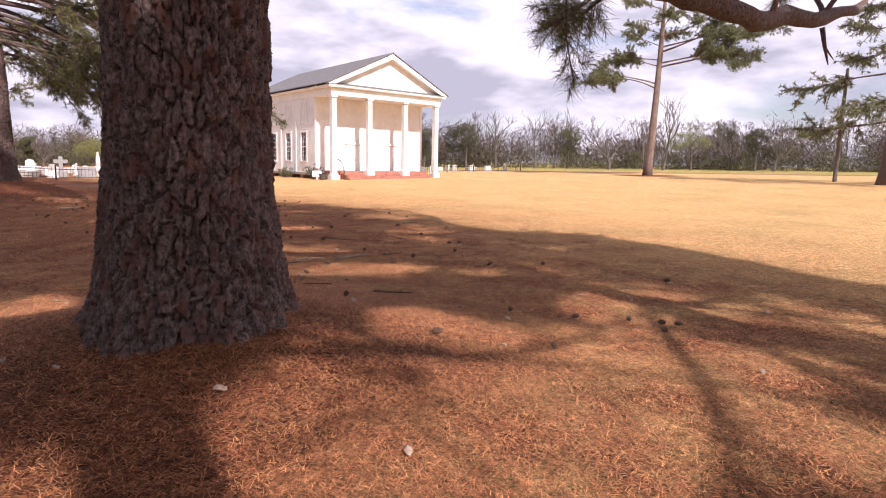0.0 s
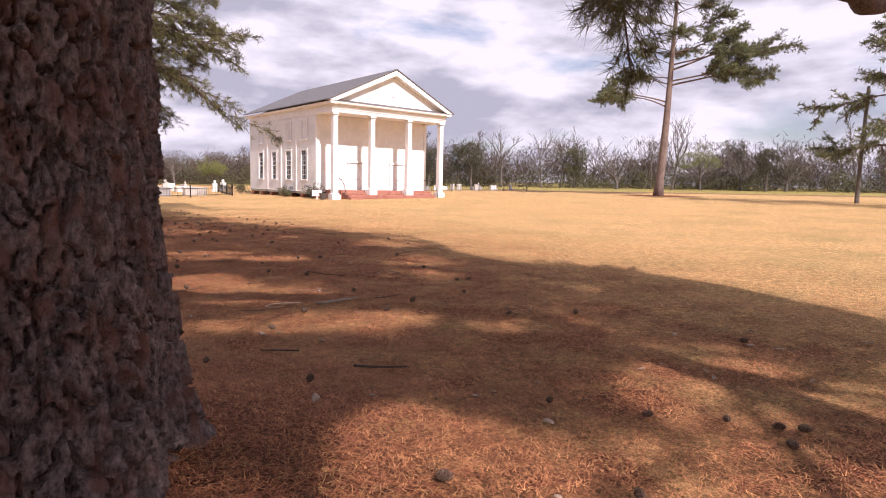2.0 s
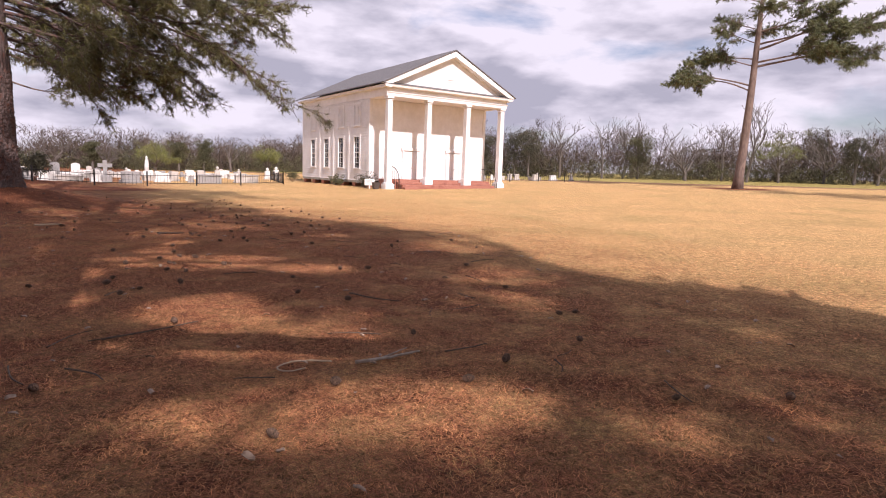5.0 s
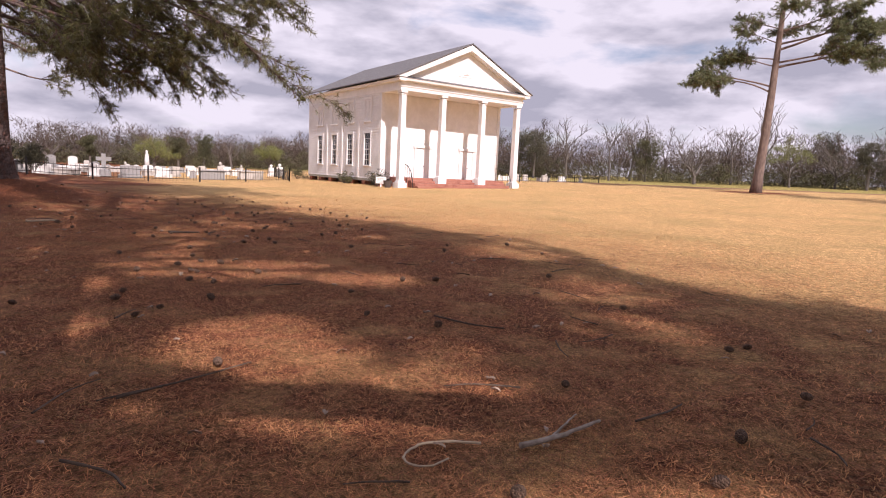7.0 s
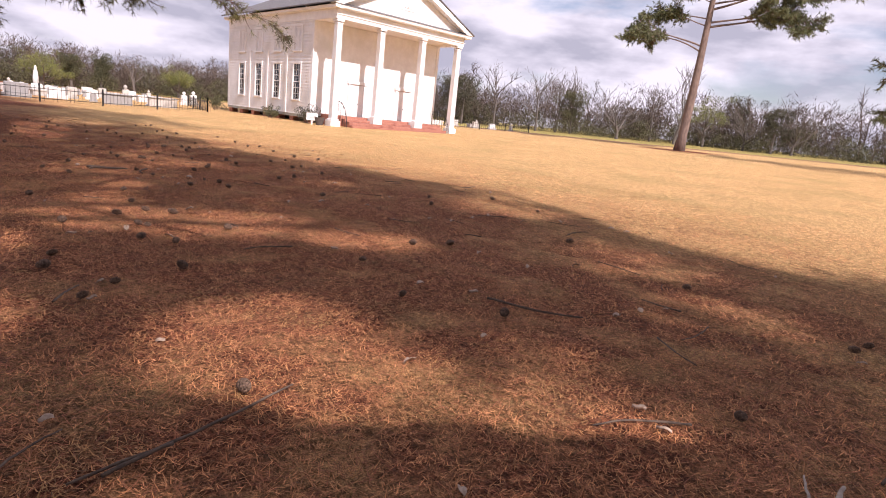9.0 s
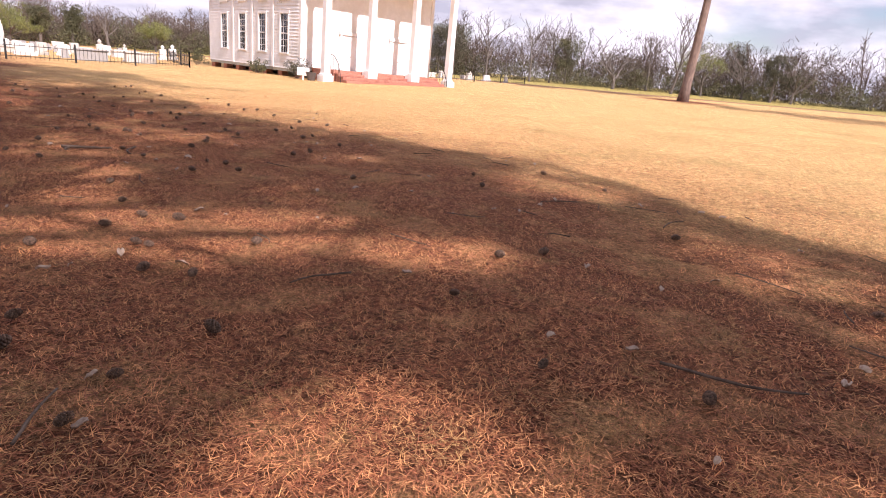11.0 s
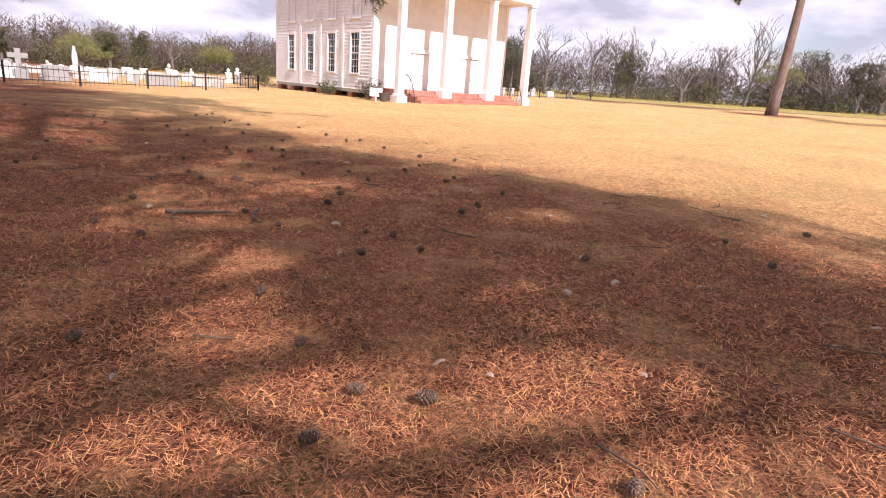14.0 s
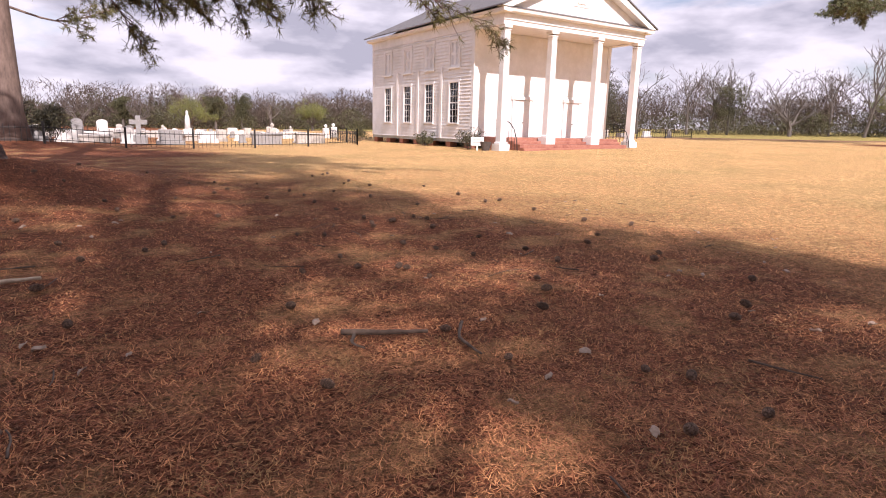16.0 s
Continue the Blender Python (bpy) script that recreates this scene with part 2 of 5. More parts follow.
def box(bm, x0, x1, y0, y1, z0, z1, bevel=0.0):
    vs = [bm.verts.new((x, y, z)) for z in (z0, z1) for x, y in ((x0, y0), (x1, y0), (x1, y1), (x0, y1))]
    fs = [bm.faces.new([vs[i] for i in q]) for q in ((3, 2, 1, 0), (4, 5, 6, 7), (0, 1, 5, 4), (1, 2, 6, 5), (2, 3, 7, 6), (3, 0, 4, 7))]
    if bevel:
        bmesh.ops.bevel(bm, geom=list({e for f in fs for e in f.edges}), offset=bevel, segments=1, affect="EDGES")
    return bm


def prism(bm, outline, axis, a, b):
    """An outline of (u, v) pushed from a to b along an axis: for x, u, v are y, z; for y they are x, z; for z they are x, y."""
    def put(u, v, w):
        return {"x": (w, u, v), "y": (u, w, v), "z": (u, v, w)}[axis]
    lo, hi = [bm.verts.new(put(u, v, a)) for u, v in outline], [bm.verts.new(put(u, v, b)) for u, v in outline]
    n = len(outline)
    bm.faces.new(lo)
    bm.faces.new(hi[::-1])
    for i in range(n):
        bm.faces.new((lo[i], hi[i], hi[(i + 1) % n], lo[(i + 1) % n]))
    return bm


def tube(bm, pts, radii, sides=8, cap=True):
    """A tapering round rod along points."""
    pts = [Vector(p) for p in pts]
    rings, side = [], None
    for i, p in enumerate(pts):
        d = (pts[min(i + 1, len(pts) - 1)] - pts[max(i - 1, 0)]).normalized()
        side = (side - d * side.dot(d)) if side else d.orthogonal()
        side = side.normalized() if side.length > 1e-6 else d.orthogonal().normalized()
        up = d.cross(side)
        r = radii[i] if hasattr(radii, "__len__") else radii
        rings.append([bm.verts.new(p + (side * math.cos(a) + up * math.sin(a)) * r) for a in (2 * math.pi * k / sides for k in range(sides))])
    for a, b in zip(rings, rings[1:]):
        for k in range(sides):
            bm.faces.new((a[k], a[(k + 1) % sides], b[(k + 1) % sides], b[k]))
    if cap:
        bm.faces.new(rings[0][::-1])
        bm.faces.new(rings[-1])
    return bm


def ease(v, lo, hi):
    t = np.clip((v - lo) / (hi - lo), 0, 1)
    return t * t * (3 - 2 * t)


def ground_z(x, y):
    """Height of the ground: level where one walks, mounds at the old pines, a slow rise to the far right."""
    x, y = np.asarray(x, float), np.asarray(y, float)
    far = ease(np.hypot(x - 3, y - 8), 14, 40)
    z = far * 0.017 * np.clip(x - 6, 0, 150)
    for (tx, ty), h, r in ((TREE1, 0.46, 2.0), (TREE2, 0.62, 2.7), (TREE3, 0.3, 3.0)):
        z = z + h * np.exp(-((x - tx) ** 2 + (y - ty) ** 2) / (r * r))
    z = z + 0.012 * np.sin(1.7 * x + 0.6 * y) * np.sin(1.3 * y - 0.4 * x) + 0.008 * np.sin(4.1 * x + 2) * np.sin(3.7 * y)
    return z


def gz(x, y):
    return float(ground_z(x, y))


# ---- ground ----
def build_ground():
    def lines(lo, hi, fine):
        a = np.arange(lo, hi, fine)
        out = [hi + fine * (1.16 ** k - 1) / 0.16 for k in range(1, 60) if fine * (1.16 ** k - 1) / 0.16 < 2500]
        back = [lo - (v - hi) for v in out][::-1]
        return np.array(back + list(a) + [hi] + out)
    xs, ys = lines(-10, 17, 0.2), lines(-4, 32, 0.2)
    X, Y = np.meshgrid(xs, ys)
    V = np.c_[X.ravel(), Y.ravel(), ground_z(X, Y).ravel()]
    idx = np.arange(X.size).reshape(X.shape)
    F = np.c_[idx[:-1, :-1].ravel(), idx[:-1, 1:].ravel(), idx[1:, 1:].ravel(), idx[1:, :-1].ravel()]
    tagged(array_mesh("ground", V, F, LAWN, smooth=True), "dormant tan lawn strewn with red-brown pine straw", "ground", kind="structure")


build_ground()


# ---- church ----
CX0, CX1, CY0, CY1, CF = 19.28, 29.64, 43.7, 56.35, 0.86      # side walls, front and back wall, floor level
CYC, CMID, EAVE, RIDGE = 41.4, 24.46, 7.24, 9.97             # line of columns, middle, eaves and ridge heights

# the church stands turned a little; its parts are laid out square and turned about its near column
CHURCH_TURN = pose(18.72, 40.07, 0, 0, 0, 8) @ pose(-19.53, -41.4, 0)


def by_church(x, y):
    v = CHURCH_TURN @ Vector((x, y, 0))
    return v.x, v.y


def lap_siding(bm, along, fixed, out, a, b, z0, z1, gaps=(), thick=0.075):
    """Overlapping boards on a wall along one axis; gaps are (from, to, low, high) left open."""
    step, n = 0.19, int((z1 - z0) / 0.19)
    for k in range(n + 1):
        lo, hi = z0 + k * step, min(z0 + (k + 1) * step + 0.015, z1)
        if hi - lo < 0.02:
            continue
        spans = [(a, b)]
        for g0, g1, gl, gh in gaps:
            if lo < gh and hi > gl:
                spans = [s for p, q in spans for s in ((p, min(q, g0)), (max(p, g1), q)) if s[1] - s[0] > 0.02]
        for p, q in spans:
            o = out
            sec = ((fixed + o * thick, lo), (fixed + o * 0.012, hi), (fixed, hi), (fixed, lo))
            if along == "y":
                prism(bm, sec, "y", p, q)
            else:
                prism(bm, sec, "x", p, q)
    return bm


def church_window(parent, y, z0, z1, w, shutters):
    win = part("window", box(bmesh.new(), CX0 - 0.012, CX0 + 0.05, y - w / 2, y + w / 2, z0, z1), GLASS if not shutters else WHITE, parent)
    fr = bmesh.new()
    for p, q, lo, hi in ((y - w / 2 - 0.13, y - w / 2, z0, z1), (y + w / 2, y + w / 2 + 0.13, z0, z1), (y - w / 2 - 0.17, y + w / 2 + 0.17, z1, z1 + 0.16)):
        box(fr, CX0 - 0.1, CX0 + 0.02, p, q, lo, hi, 0.008)
    part("window_frame", fr, WHITE, win)
    part("sill", box(bmesh.new(), CX0 - 0.17, CX0 + 0.02, y - w / 2 - 0.17, y + w / 2 + 0.17, z0 - 0.09, z0, 0.008), WHITE, win)
    if not shutters:
        for k in (1, 2):
            part("muntin", box(bmesh.new(), CX0 - 0.024, CX0 - 0.013, y - w / 2 + w * k / 3 - 0.014, y - w / 2 + w * k / 3 + 0.014, z0, z1), WHITE, win)
        for k in range(1, 6):
            h = 0.032 if k == 3 else 0.014
            zz = z0 + (z1 - z0) * k / 6
            part("muntin", box(bmesh.new(), CX0 - (0.036 if k == 3 else 0.023), CX0 - 0.014, y - w / 2, y + w / 2, zz - h, zz + h), WHITE, win)
    else:
        for s in (-1, 1):
            c = y + s * w / 4
            sh = bmesh.new()
            for p, q in ((c - w / 4 + 0.01, c - w / 4 + 0.1), (c + w / 4 - 0.1, c + w / 4 - 0.01)):
                box(sh, CX0 - 0.06, CX0 - 0.016, p, q, z0 + 0.01, z1 - 0.01)
            for lo, hi in ((z0 + 0.01, z0 + 0.13), ((z0 + z1) / 2 - 0.06, (z0 + z1) / 2 + 0.06), (z1 - 0.13, z1 - 0.01)):
                box(sh, CX0 - 0.058, CX0 - 0.016, c - w / 4 + 0.1, c + w / 4 - 0.1, lo, hi)
            k = z0 + 0.15
            while k < z1 - 0.16:
                if abs(k - (z0 + z1) / 2) > 0.08:
                    prism(sh, ((CX0 - 0.05, k), (CX0 - 0.045, k), (CX0 - 0.018, k + 0.055), (CX0 - 0.023, k + 0.055)), "y", c - w / 4 + 0.1, c + w / 4 - 0.1)
                k += 0.07
            part("shutter", sh, WHITE, win)


def church_column(parent, x, foot):
    top = 6.44
    col = part("column", prism(bmesh.new(), [(-0.2, foot + 0.4), (0.2, foot + 0.4), (0.17, top - 0.2), (-0.17, top - 0.2)], "y", -0.2, 0.2), WHITE, parent)
    me = col.data
    for v in me.vertices:
        if v.co.z > 3:
            v.co.y *= 0.9
    col.location = (x, CYC, 0)
    part("plinth", box(bmesh.new(), -0.34, 0.34, -0.34, 0.34, foot, foot + 0.4, 0.012), WHITE, col)
    part("base_moulding", box(bmesh.new(), -0.27, 0.27, -0.27, 0.27, foot + 0.4, foot + 0.5, 0.03), WHITE, col)
    part("capital", box(bmesh.new(), -0.25, 0.25, -0.25, 0.25, top - 0.14, top, 0.015), WHITE, col)
    part("neck_band", box(bmesh.new(), -0.215, 0.215, -0.215, 0.215, top - 0.26, top - 0.2, 0.012), WHITE, col)


def build_church():
    church = empty("church", (0, 0, 0), "white clapboard church with columned portico and grey shingle roof", "church")
    wy = [45.57, 48.35, 51.13, 53.9]
    lower = [(y - 0.45, y + 0.45, 1.6, 3.83) for y in wy]
    upper = [(y - 0.45, y + 0.45, 4.68, 6.15) for y in wy]
    # solid walls behind the boards
    for nm, b in (("wall", (CX0, CX0 + 0.2, CY0, CY1)), ("wall", (CX1 - 0.2, CX1, CY0, CY1)), ("wall", (CX0 + 0.2, CX1 - 0.2, CY0, CY0 + 0.2)), ("wall", (CX0 + 0.2, CX1 - 0.2, CY1 - 0.2, CY1))):
        part(nm, box(bmesh.new(), *b, 0.68, 6.95), WHITE, church)
    part("siding", lap_siding(bmesh.new(), "y", CX0, -1, CY0 + 0.2, CY1 - 0.2, 0.68, 6.5, [(p - 0.13, q + 0.13, l - 0.09, h + 0.16) for p, q, l, h in lower + upper]), WHITE, church)
    part("siding", lap_siding(bmesh.new(), "y", CX1, 1, CY0 + 0.2, CY1 - 0.2, 0.68, 6.5), WHITE, church)
    part("siding", lap_siding(bmesh.new(), "x", CY0, -1, CX0 + 0.22, CX1 - 0.22, CF + 0.02, 6.5, [(22.69 - 0.8, 22.69 + 0.8, 0, 3.3), (26.63 - 0.8, 26.63 + 0.8, 0, 3.3)], 0.026), WHITE, church)
    part("siding", lap_siding(bmesh.new(), "x", CY1, 1, CX0 + 0.2, CX1 - 0.2, 0.68, 6.5), WHITE, church)
    for x in (CX0, CX1):
        for y in (CY0, CY1):
            part("corner_board", box(bmesh.new(), x - 0.06 if x == CX0 else x - 0.2, x + 0.2 if x == CX0 else x + 0.06, y - 0.06 if y == CY0 else y - 0.2, y + 0.2 if y == CY0 else y + 0.06, 0.68, 6.5, 0.01), WHITE, church)
    for a, b in zip(wy, wy[1:]):
        part("pilaster_strip", box(bmesh.new(), CX0 - 0.11, CX0 - 0.002, (a + b) / 2 - 0.13, (a + b) / 2 + 0.13, 0.68, 4.75, 0.01), WHITE, church)
    part("sill_board", box(bmesh.new(), CX0 - 0.05, CX0 + 0.15, CY0, CY1, 0.5, 0.68), material("weathered_sill_paint", (0.3, 0.31, 0.28), (0.42, 0.42, 0.38), 5, 0.8, 0.3), church)
    for k in range(7):
        y = CY0 + 0.3 + k * (CY1 - CY0 - 0.9) / 6
        part("brick_pier", box(bmesh.new(), CX0 + 0.02, CX0 + 0.5, y, y + 0.5, -0.4, 0.498, 0.01), BRICK, church)
    # added dark sheet set back under the floor, its colour standing in for shade
    part("gap_shade_sheet", box(bmesh.new(), CX0 + 1.4, CX0 + 1.5, CY0 + 0.3, CY1 - 0.3, -0.5, 0.67), SOIL_AND_SHADE, church)
    for y, lo, up in zip(wy, lower, upper):
        church_window(church, y, lo[2], lo[3], 0.9, False)
        church_window(church, y, up[2], up[3], 0.9, True)
    # frieze and cornice along the sides
    for x, s in ((CX0, -1), (CX1, 1)):
        part("frieze", box(bmesh.new(), *sorted((x + s * 0.07, x - s * 0.05)), CY0 - 0.065, CY1 + 0.06, 6.5, 6.98, 0.01), WHITE, church)
        part("side_cornice", prism(bmesh.new(), [(x + s * 0.075, 6.98), (x + s * 0.38, 7.02), (x + s * 0.42, 7.16), (x - s * 0.1, 7.16), (x - s * 0.1, 6.98)], "y", CYC - 0.62, CY1 + 0.3), WHITE, church)
    # portico: entablature, ceiling, pediment
    ent = bmesh.new()
    box(ent, CX0 - 0.07, CX1 + 0.07, CYC - 0.26, CYC + 0.24, 6.44, 6.98, 0.012)
    box(ent, CX0 - 0.068, CX0 + 0.43, CYC + 0.25, CY0 - 0.07, 6.45, 6.975, 0.012)
    box(ent, CX1 - 0.43, CX1 + 0.068, CYC + 0.25, CY0 - 0.07, 6.45, 6.975, 0.012)
    part("entablature", ent, WHITE, church)
    part("entablature_moulding", box(bmesh.new(), CX0 - 0.12, CX1 + 0.12, CYC - 0.31, CYC - 0.262, 6.68, 6.74), WHITE, church)
    part("front_cornice", prism(bmesh.new(), [(CYC - 0.27, 6.985), (CYC - 0.6, 7.03), (CYC - 0.64, 7.17), (CYC + 0.2, 7.17), (CYC + 0.2, 6.985)], "x", CX0 - 0.4, CX1 + 0.4), WHITE, church)
    part("porch_ceiling", box(bmesh.new(), CX0 + 0.44, CX1 - 0.44, CYC + 0.25, CY0 - 0.04, 6.5, 6.56), CEILING_PAINT, church)
    part("pediment_skirt", prism(bmesh.new(), [(CYC - 0.66, 7.172), (CYC - 0.66, 7.2), (CYC - 0.18, 7.36), (CYC - 0.18, 7.172)], "x", CX0 - 0.1, CX1 + 0.1), SHINGLE, church, "dark shingle strip")
    slope = (RIDGE - EAVE) / (CMID - (CX0 - 0.5))
    part("tympanum", prism(bmesh.new(), [(CX0, 7.175), (CX1, 7.175), (CX1 + 0.0, 7.3), (CMID, RIDGE - 0.3), (CX0 + 0.0, 7.3)], "y", CYC - 0.17, CYC + 0.1), WHITE, church)
    for s in (-1, 1):
        ex = CMID + s * (CMID - CX0 + 0.52)
        part("raking_cornice", prism(bmesh.new(), [(ex, EAVE - 0.02), (CMID, RIDGE - 0.02), (CMID, RIDGE - 0.4), (ex - s * 0.62, EAVE - 0.02)], "y", CYC - 0.66, CYC - 0.16), WHITE, church)
        part("roof_slope", prism(bmesh.new(), [(ex + s * 0.06, EAVE - 0.02), (CMID, RIDGE + 0.03), (CMID, RIDGE + 0.1), (ex + s * 0.06, EAVE + 0.05)], "y", CYC - 0.72, CY1 + 0.35), SHINGLE, church)
    part("back_gable", prism(bmesh.new(), [(CX0, 6.96), (CX1, 6.96), (CMID, RIDGE - 0.1)], "y", CY1 - 0.2, CY1), WHITE, church)
    part("date_plaque", box(bmesh.new(), CMID - 0.62, CMID + 0.62, CYC - 0.2, CYC - 0.165, 7.86, 7.93), WHITE, church)
    vent = part("gable_vent", box(bmesh.new(), CMID - 0.32, CMID + 0.32, CYC - 0.195, CYC - 0.172, 8.0, 8.24), WHITE, church)
    for k in range(4):
        part("louvre", prism(bmesh.new(), [(CYC - 0.22, 8.02 + k * 0.055), (CYC - 0.215, 8.02 + k * 0.055), (CYC - 0.197, 8.065 + k * 0.055), (CYC - 0.202, 8.065 + k * 0.055)], "x", CMID - 0.3, CMID + 0.3), WHITE, vent)
    # porch floor and steps of brick
    part("porch_floor", box(bmesh.new(), CX0 + 0.75, CX1 - 0.75, CYC + 0.45, CY0 - 0.04, 0.0, CF, 0.015), BRICK, church)
    for k, (low, high) in enumerate(((0.0, 0.36), (0.362, 0.545), (0.547, 0.7))):
        part("step", box(bmesh.new(), 20.43, 28.65, (CYC - 0.85, CYC - 0.5, CYC + 0.05)[k], CYC + 0.448, low, high, 0.015), BRICK, church)
    for x in (22.69, 26.63):
        door = part("door", box(bmesh.new(), x - 0.52, x + 0.52, CY0 - 0.06, CY0 - 0.004, CF + 0.002, 2.92), WHITE, church)
        for s in (-1, 1):
            for lo, hi in ((0.95, 1.65), (1.85, 2.75)):
                part("door_panel", box(bmesh.new(), x + s * 0.26 - 0.18, x + s * 0.26 + 0.18, CY0 - 0.078, CY0 - 0.061, lo, hi, 0.012), WHITE, door)
            part("door_casing", box(bmesh.new(), x + s * 0.62 - 0.095, x + s * 0.62 + 0.095, CY0 - 0.1, CY0 - 0.004, CF + 0.003, 2.95, 0.01), WHITE, door)
        part("door_lintel", box(bmesh.new(), x - 0.8, x + 0.8, CY0 - 0.16, CY0 - 0.004, 2.953, 3.16, 0.02), WHITE, door)
        kb = bmesh.new()
        bmesh.ops.create_uvsphere(kb, u_segments=10, v_segments=8, radius=0.035, matrix=Matrix.Translation((x + 0.06, CY0 - 0.1, 1.7)))
        part("door_knob", kb, IRON, door)
    for x in (CX0 + 0.25, 22.70, 26.14, CX1 - 0.24):
        church_column(church, x, 0.545 if 20.4 < x < 28.6 else gz(*by_church(x, CYC)) - 0.05)
    # wrought iron hand rails beside the steps
    for x in (20.23, 28.85):
        g = gz(x, 40.8)
        arc = [(x, 42.8, CF + 0.92), (x, 42.1, CF + 0.92), (x, 41.6, CF + 0.8), (x, 41.2, CF + 0.45), (x, 40.95, 0.75), (x, 40.88, g - 0.02)]
        rail = part("hand_rail", tube(bmesh.new(), arc, 0.025, 8), IRON, church)
        for k, (yy, top, low) in enumerate(((42.78, CF + 0.9, CF - 0.01), (42.50, CF + 0.91, CF - 0.01), (42.22, CF + 0.91, 0.5), (41.94, CF + 0.88, 0.4), (41.66, CF + 0.8, 0.3), (41.38, CF + 0.62, 0.2), (41.12, CF + 0.3, 0.1))):
            part("baluster", tube(bmesh.new(), [(x, yy, gz(x, yy) - 0.02), (x, yy, top)], 0.013, 6), IRON, rail)
    church.matrix_world = CHURCH_TURN
    return church


build_church()


# ---- trees ----
def needle_clumps(centres, dirs, rng, per=36, length=0.2, width=0.006, spread=0.8):
    """Tufts of needles: thin triangles that fan out from each twig end."""
    n = len(centres)
    C, D = np.repeat(centres, per, 0), np.repeat(dirs, per, 0)
    R = rng.normal(size=(n * per, 3))
    R /= np.linalg.norm(R, axis=1, keepdims=True) + 1e-9
    way = D * (1 - spread * 0.55) + R * spread
    way /= np.linalg.norm(way, axis=1, keepdims=True) + 1e-9
    ln = length * rng.uniform(0.6, 1.15, (n * per, 1))
    base = C - D * rng.uniform(0, 0.16, (n * per, 1)) * (length / 0.2)
    side = np.cross(way, rng.normal(size=(n * per, 3)))
    side *= width / 2 / (np.linalg.norm(side, axis=1, keepdims=True) + 1e-9)
    tip = base + way * ln
    tip[:, 2] -= ln[:, 0] * 0.12
    V = np.stack([base - side, base + side, tip], 1).reshape(-1, 3)
    return V, np.arange(n * per * 3).reshape(-1, 3)


def wander(rng, start, way, length, steps, bend, lift=0.0):
    pts, d = [Vector(start)], Vector(way).normalized()
    for _ in range(steps):
        d = (d + Vector(rng.normal(size=3)) * bend + Vector((0, 0, lift))).normalized()
        pts.append(pts[-1] + d * (length / steps))
    return pts


def spray(rng, limbs, per_metre, reach, droop=0.25, flat=0.6):
    """Places and directions of needle tufts round the outer parts of limbs, and the twigs that carry them."""
    C, D, P = [], [], []
    for pts, start in limbs:
        seg = [(b - a).length for a, b in zip(pts, pts[1:])]
        n = max(2, int(sum(seg) * per_metre))
        Q = np.array(pts)
        f = start + (1 - start) * rng.uniform(0, 1, n) ** 0.8
        u = f * (len(pts) - 1)
        k = np.minimum(u.astype(int), len(pts) - 2)
        root = Q[k] + (Q[k + 1] - Q[k]) * (u - k)[:, None]
        along = Q[k + 1] - Q[k]
        along /= np.linalg.norm(along, axis=1, keepdims=True)
        off = rng.normal(size=(n, 3)) * (1, 1, flat)
        off /= np.linalg.norm(off, axis=1, keepdims=True)
        off = off * 0.8 + along * 0.55
        off[:, 2] -= droop * rng.uniform(0, 1, n)
        off *= (reach * rng.uniform(0.25, 1.0, n) * (0.45 + 0.55 * np.sin(math.pi * np.clip(f, 0.15, 0.95))))[:, None]
        C.append(root + off)
        D.append(off / (np.linalg.norm(off, axis=1, keepdims=True) + 1e-9))
        P.append(root - along * 0.12)
    return np.concatenate(C), np.concatenate(D), np.concatenate(P)


def twig_mesh(roots, ends, rng, width):
    side = np.cross(ends - roots, rng.normal(size=roots.shape))
    side *= width / (np.linalg.norm(side, axis=1, keepdims=True) + 1e-9)
    mid = (roots + ends) / 2 + rng.normal(size=roots.shape) * 0.03
    V = np.stack([roots - side, roots + side, mid + side * 0.7, ends, mid - side * 0.7], 1).reshape(-1, 3)
    base = np.arange(len(roots))[:, None] * 5
    F = np.concatenate([base + q for q in ((0, 1, 2), (0, 2, 4), (4, 2, 3))])
    return V, F


def trunk_path(rng, x, y, height, lean, wobble, steps=14):
    z0 = gz(x, y) - 0.25
    ph = rng.uniform(0, 6, 2)
    return [Vector((x + lean[0] * f * height + wobble * math.sin(ph[0] + 4 * f) * f, y + lean[1] * f * height + wobble * math.sin(ph[1] + 5 * f) * f, z0 + f * (height + 0.25))) for f in (k / steps for k in range(steps + 1))]


def at_height(pts, z):
    for a, b in zip(pts, pts[1:]):
        if a.z <= z <= b.z:
            return a.lerp(b, (z - a.z) / (b.z - a.z))
    return pts[-1]


# clearings in the canopy of the grove, by the sun flecks under them: place on the ground, half width, half depth
FLECKS_START = [(4.9, 0.9, 0.9, 0.6), (5.2, 0.1, 1.0, 0.5), (4.0, 0.2, 0.8, 0.4), (3.2, 1.3, 0.4, 0.3), (7.0, 2.4, 0.45, 0.5), (8.2, 2.8, 0.65, 0.45), (7.8, 2.1, 0.6, 0.3), (5.6, 1.7, 0.3, 0.3), (4.5, 2.7, 0.3, 0.5), (1.9, 1.1, 0.25, 0.25), (1.9, 5.0, 0.4, 0.8), (8.0, 4.6, 0.35, 0.3), (7.1, 4.9, 0.2, 0.2), (9.7, 6.5, 0.3, 0.4), (2.3, 0.9, 0.5, 0.4), (2.9, 0.6, 0.5, 0.3), (6.3, 1.4, 0.4, 0.3), (5.0, 2.1, 0.4, 0.35), (6.6, 0.5, 0.6, 0.4)]
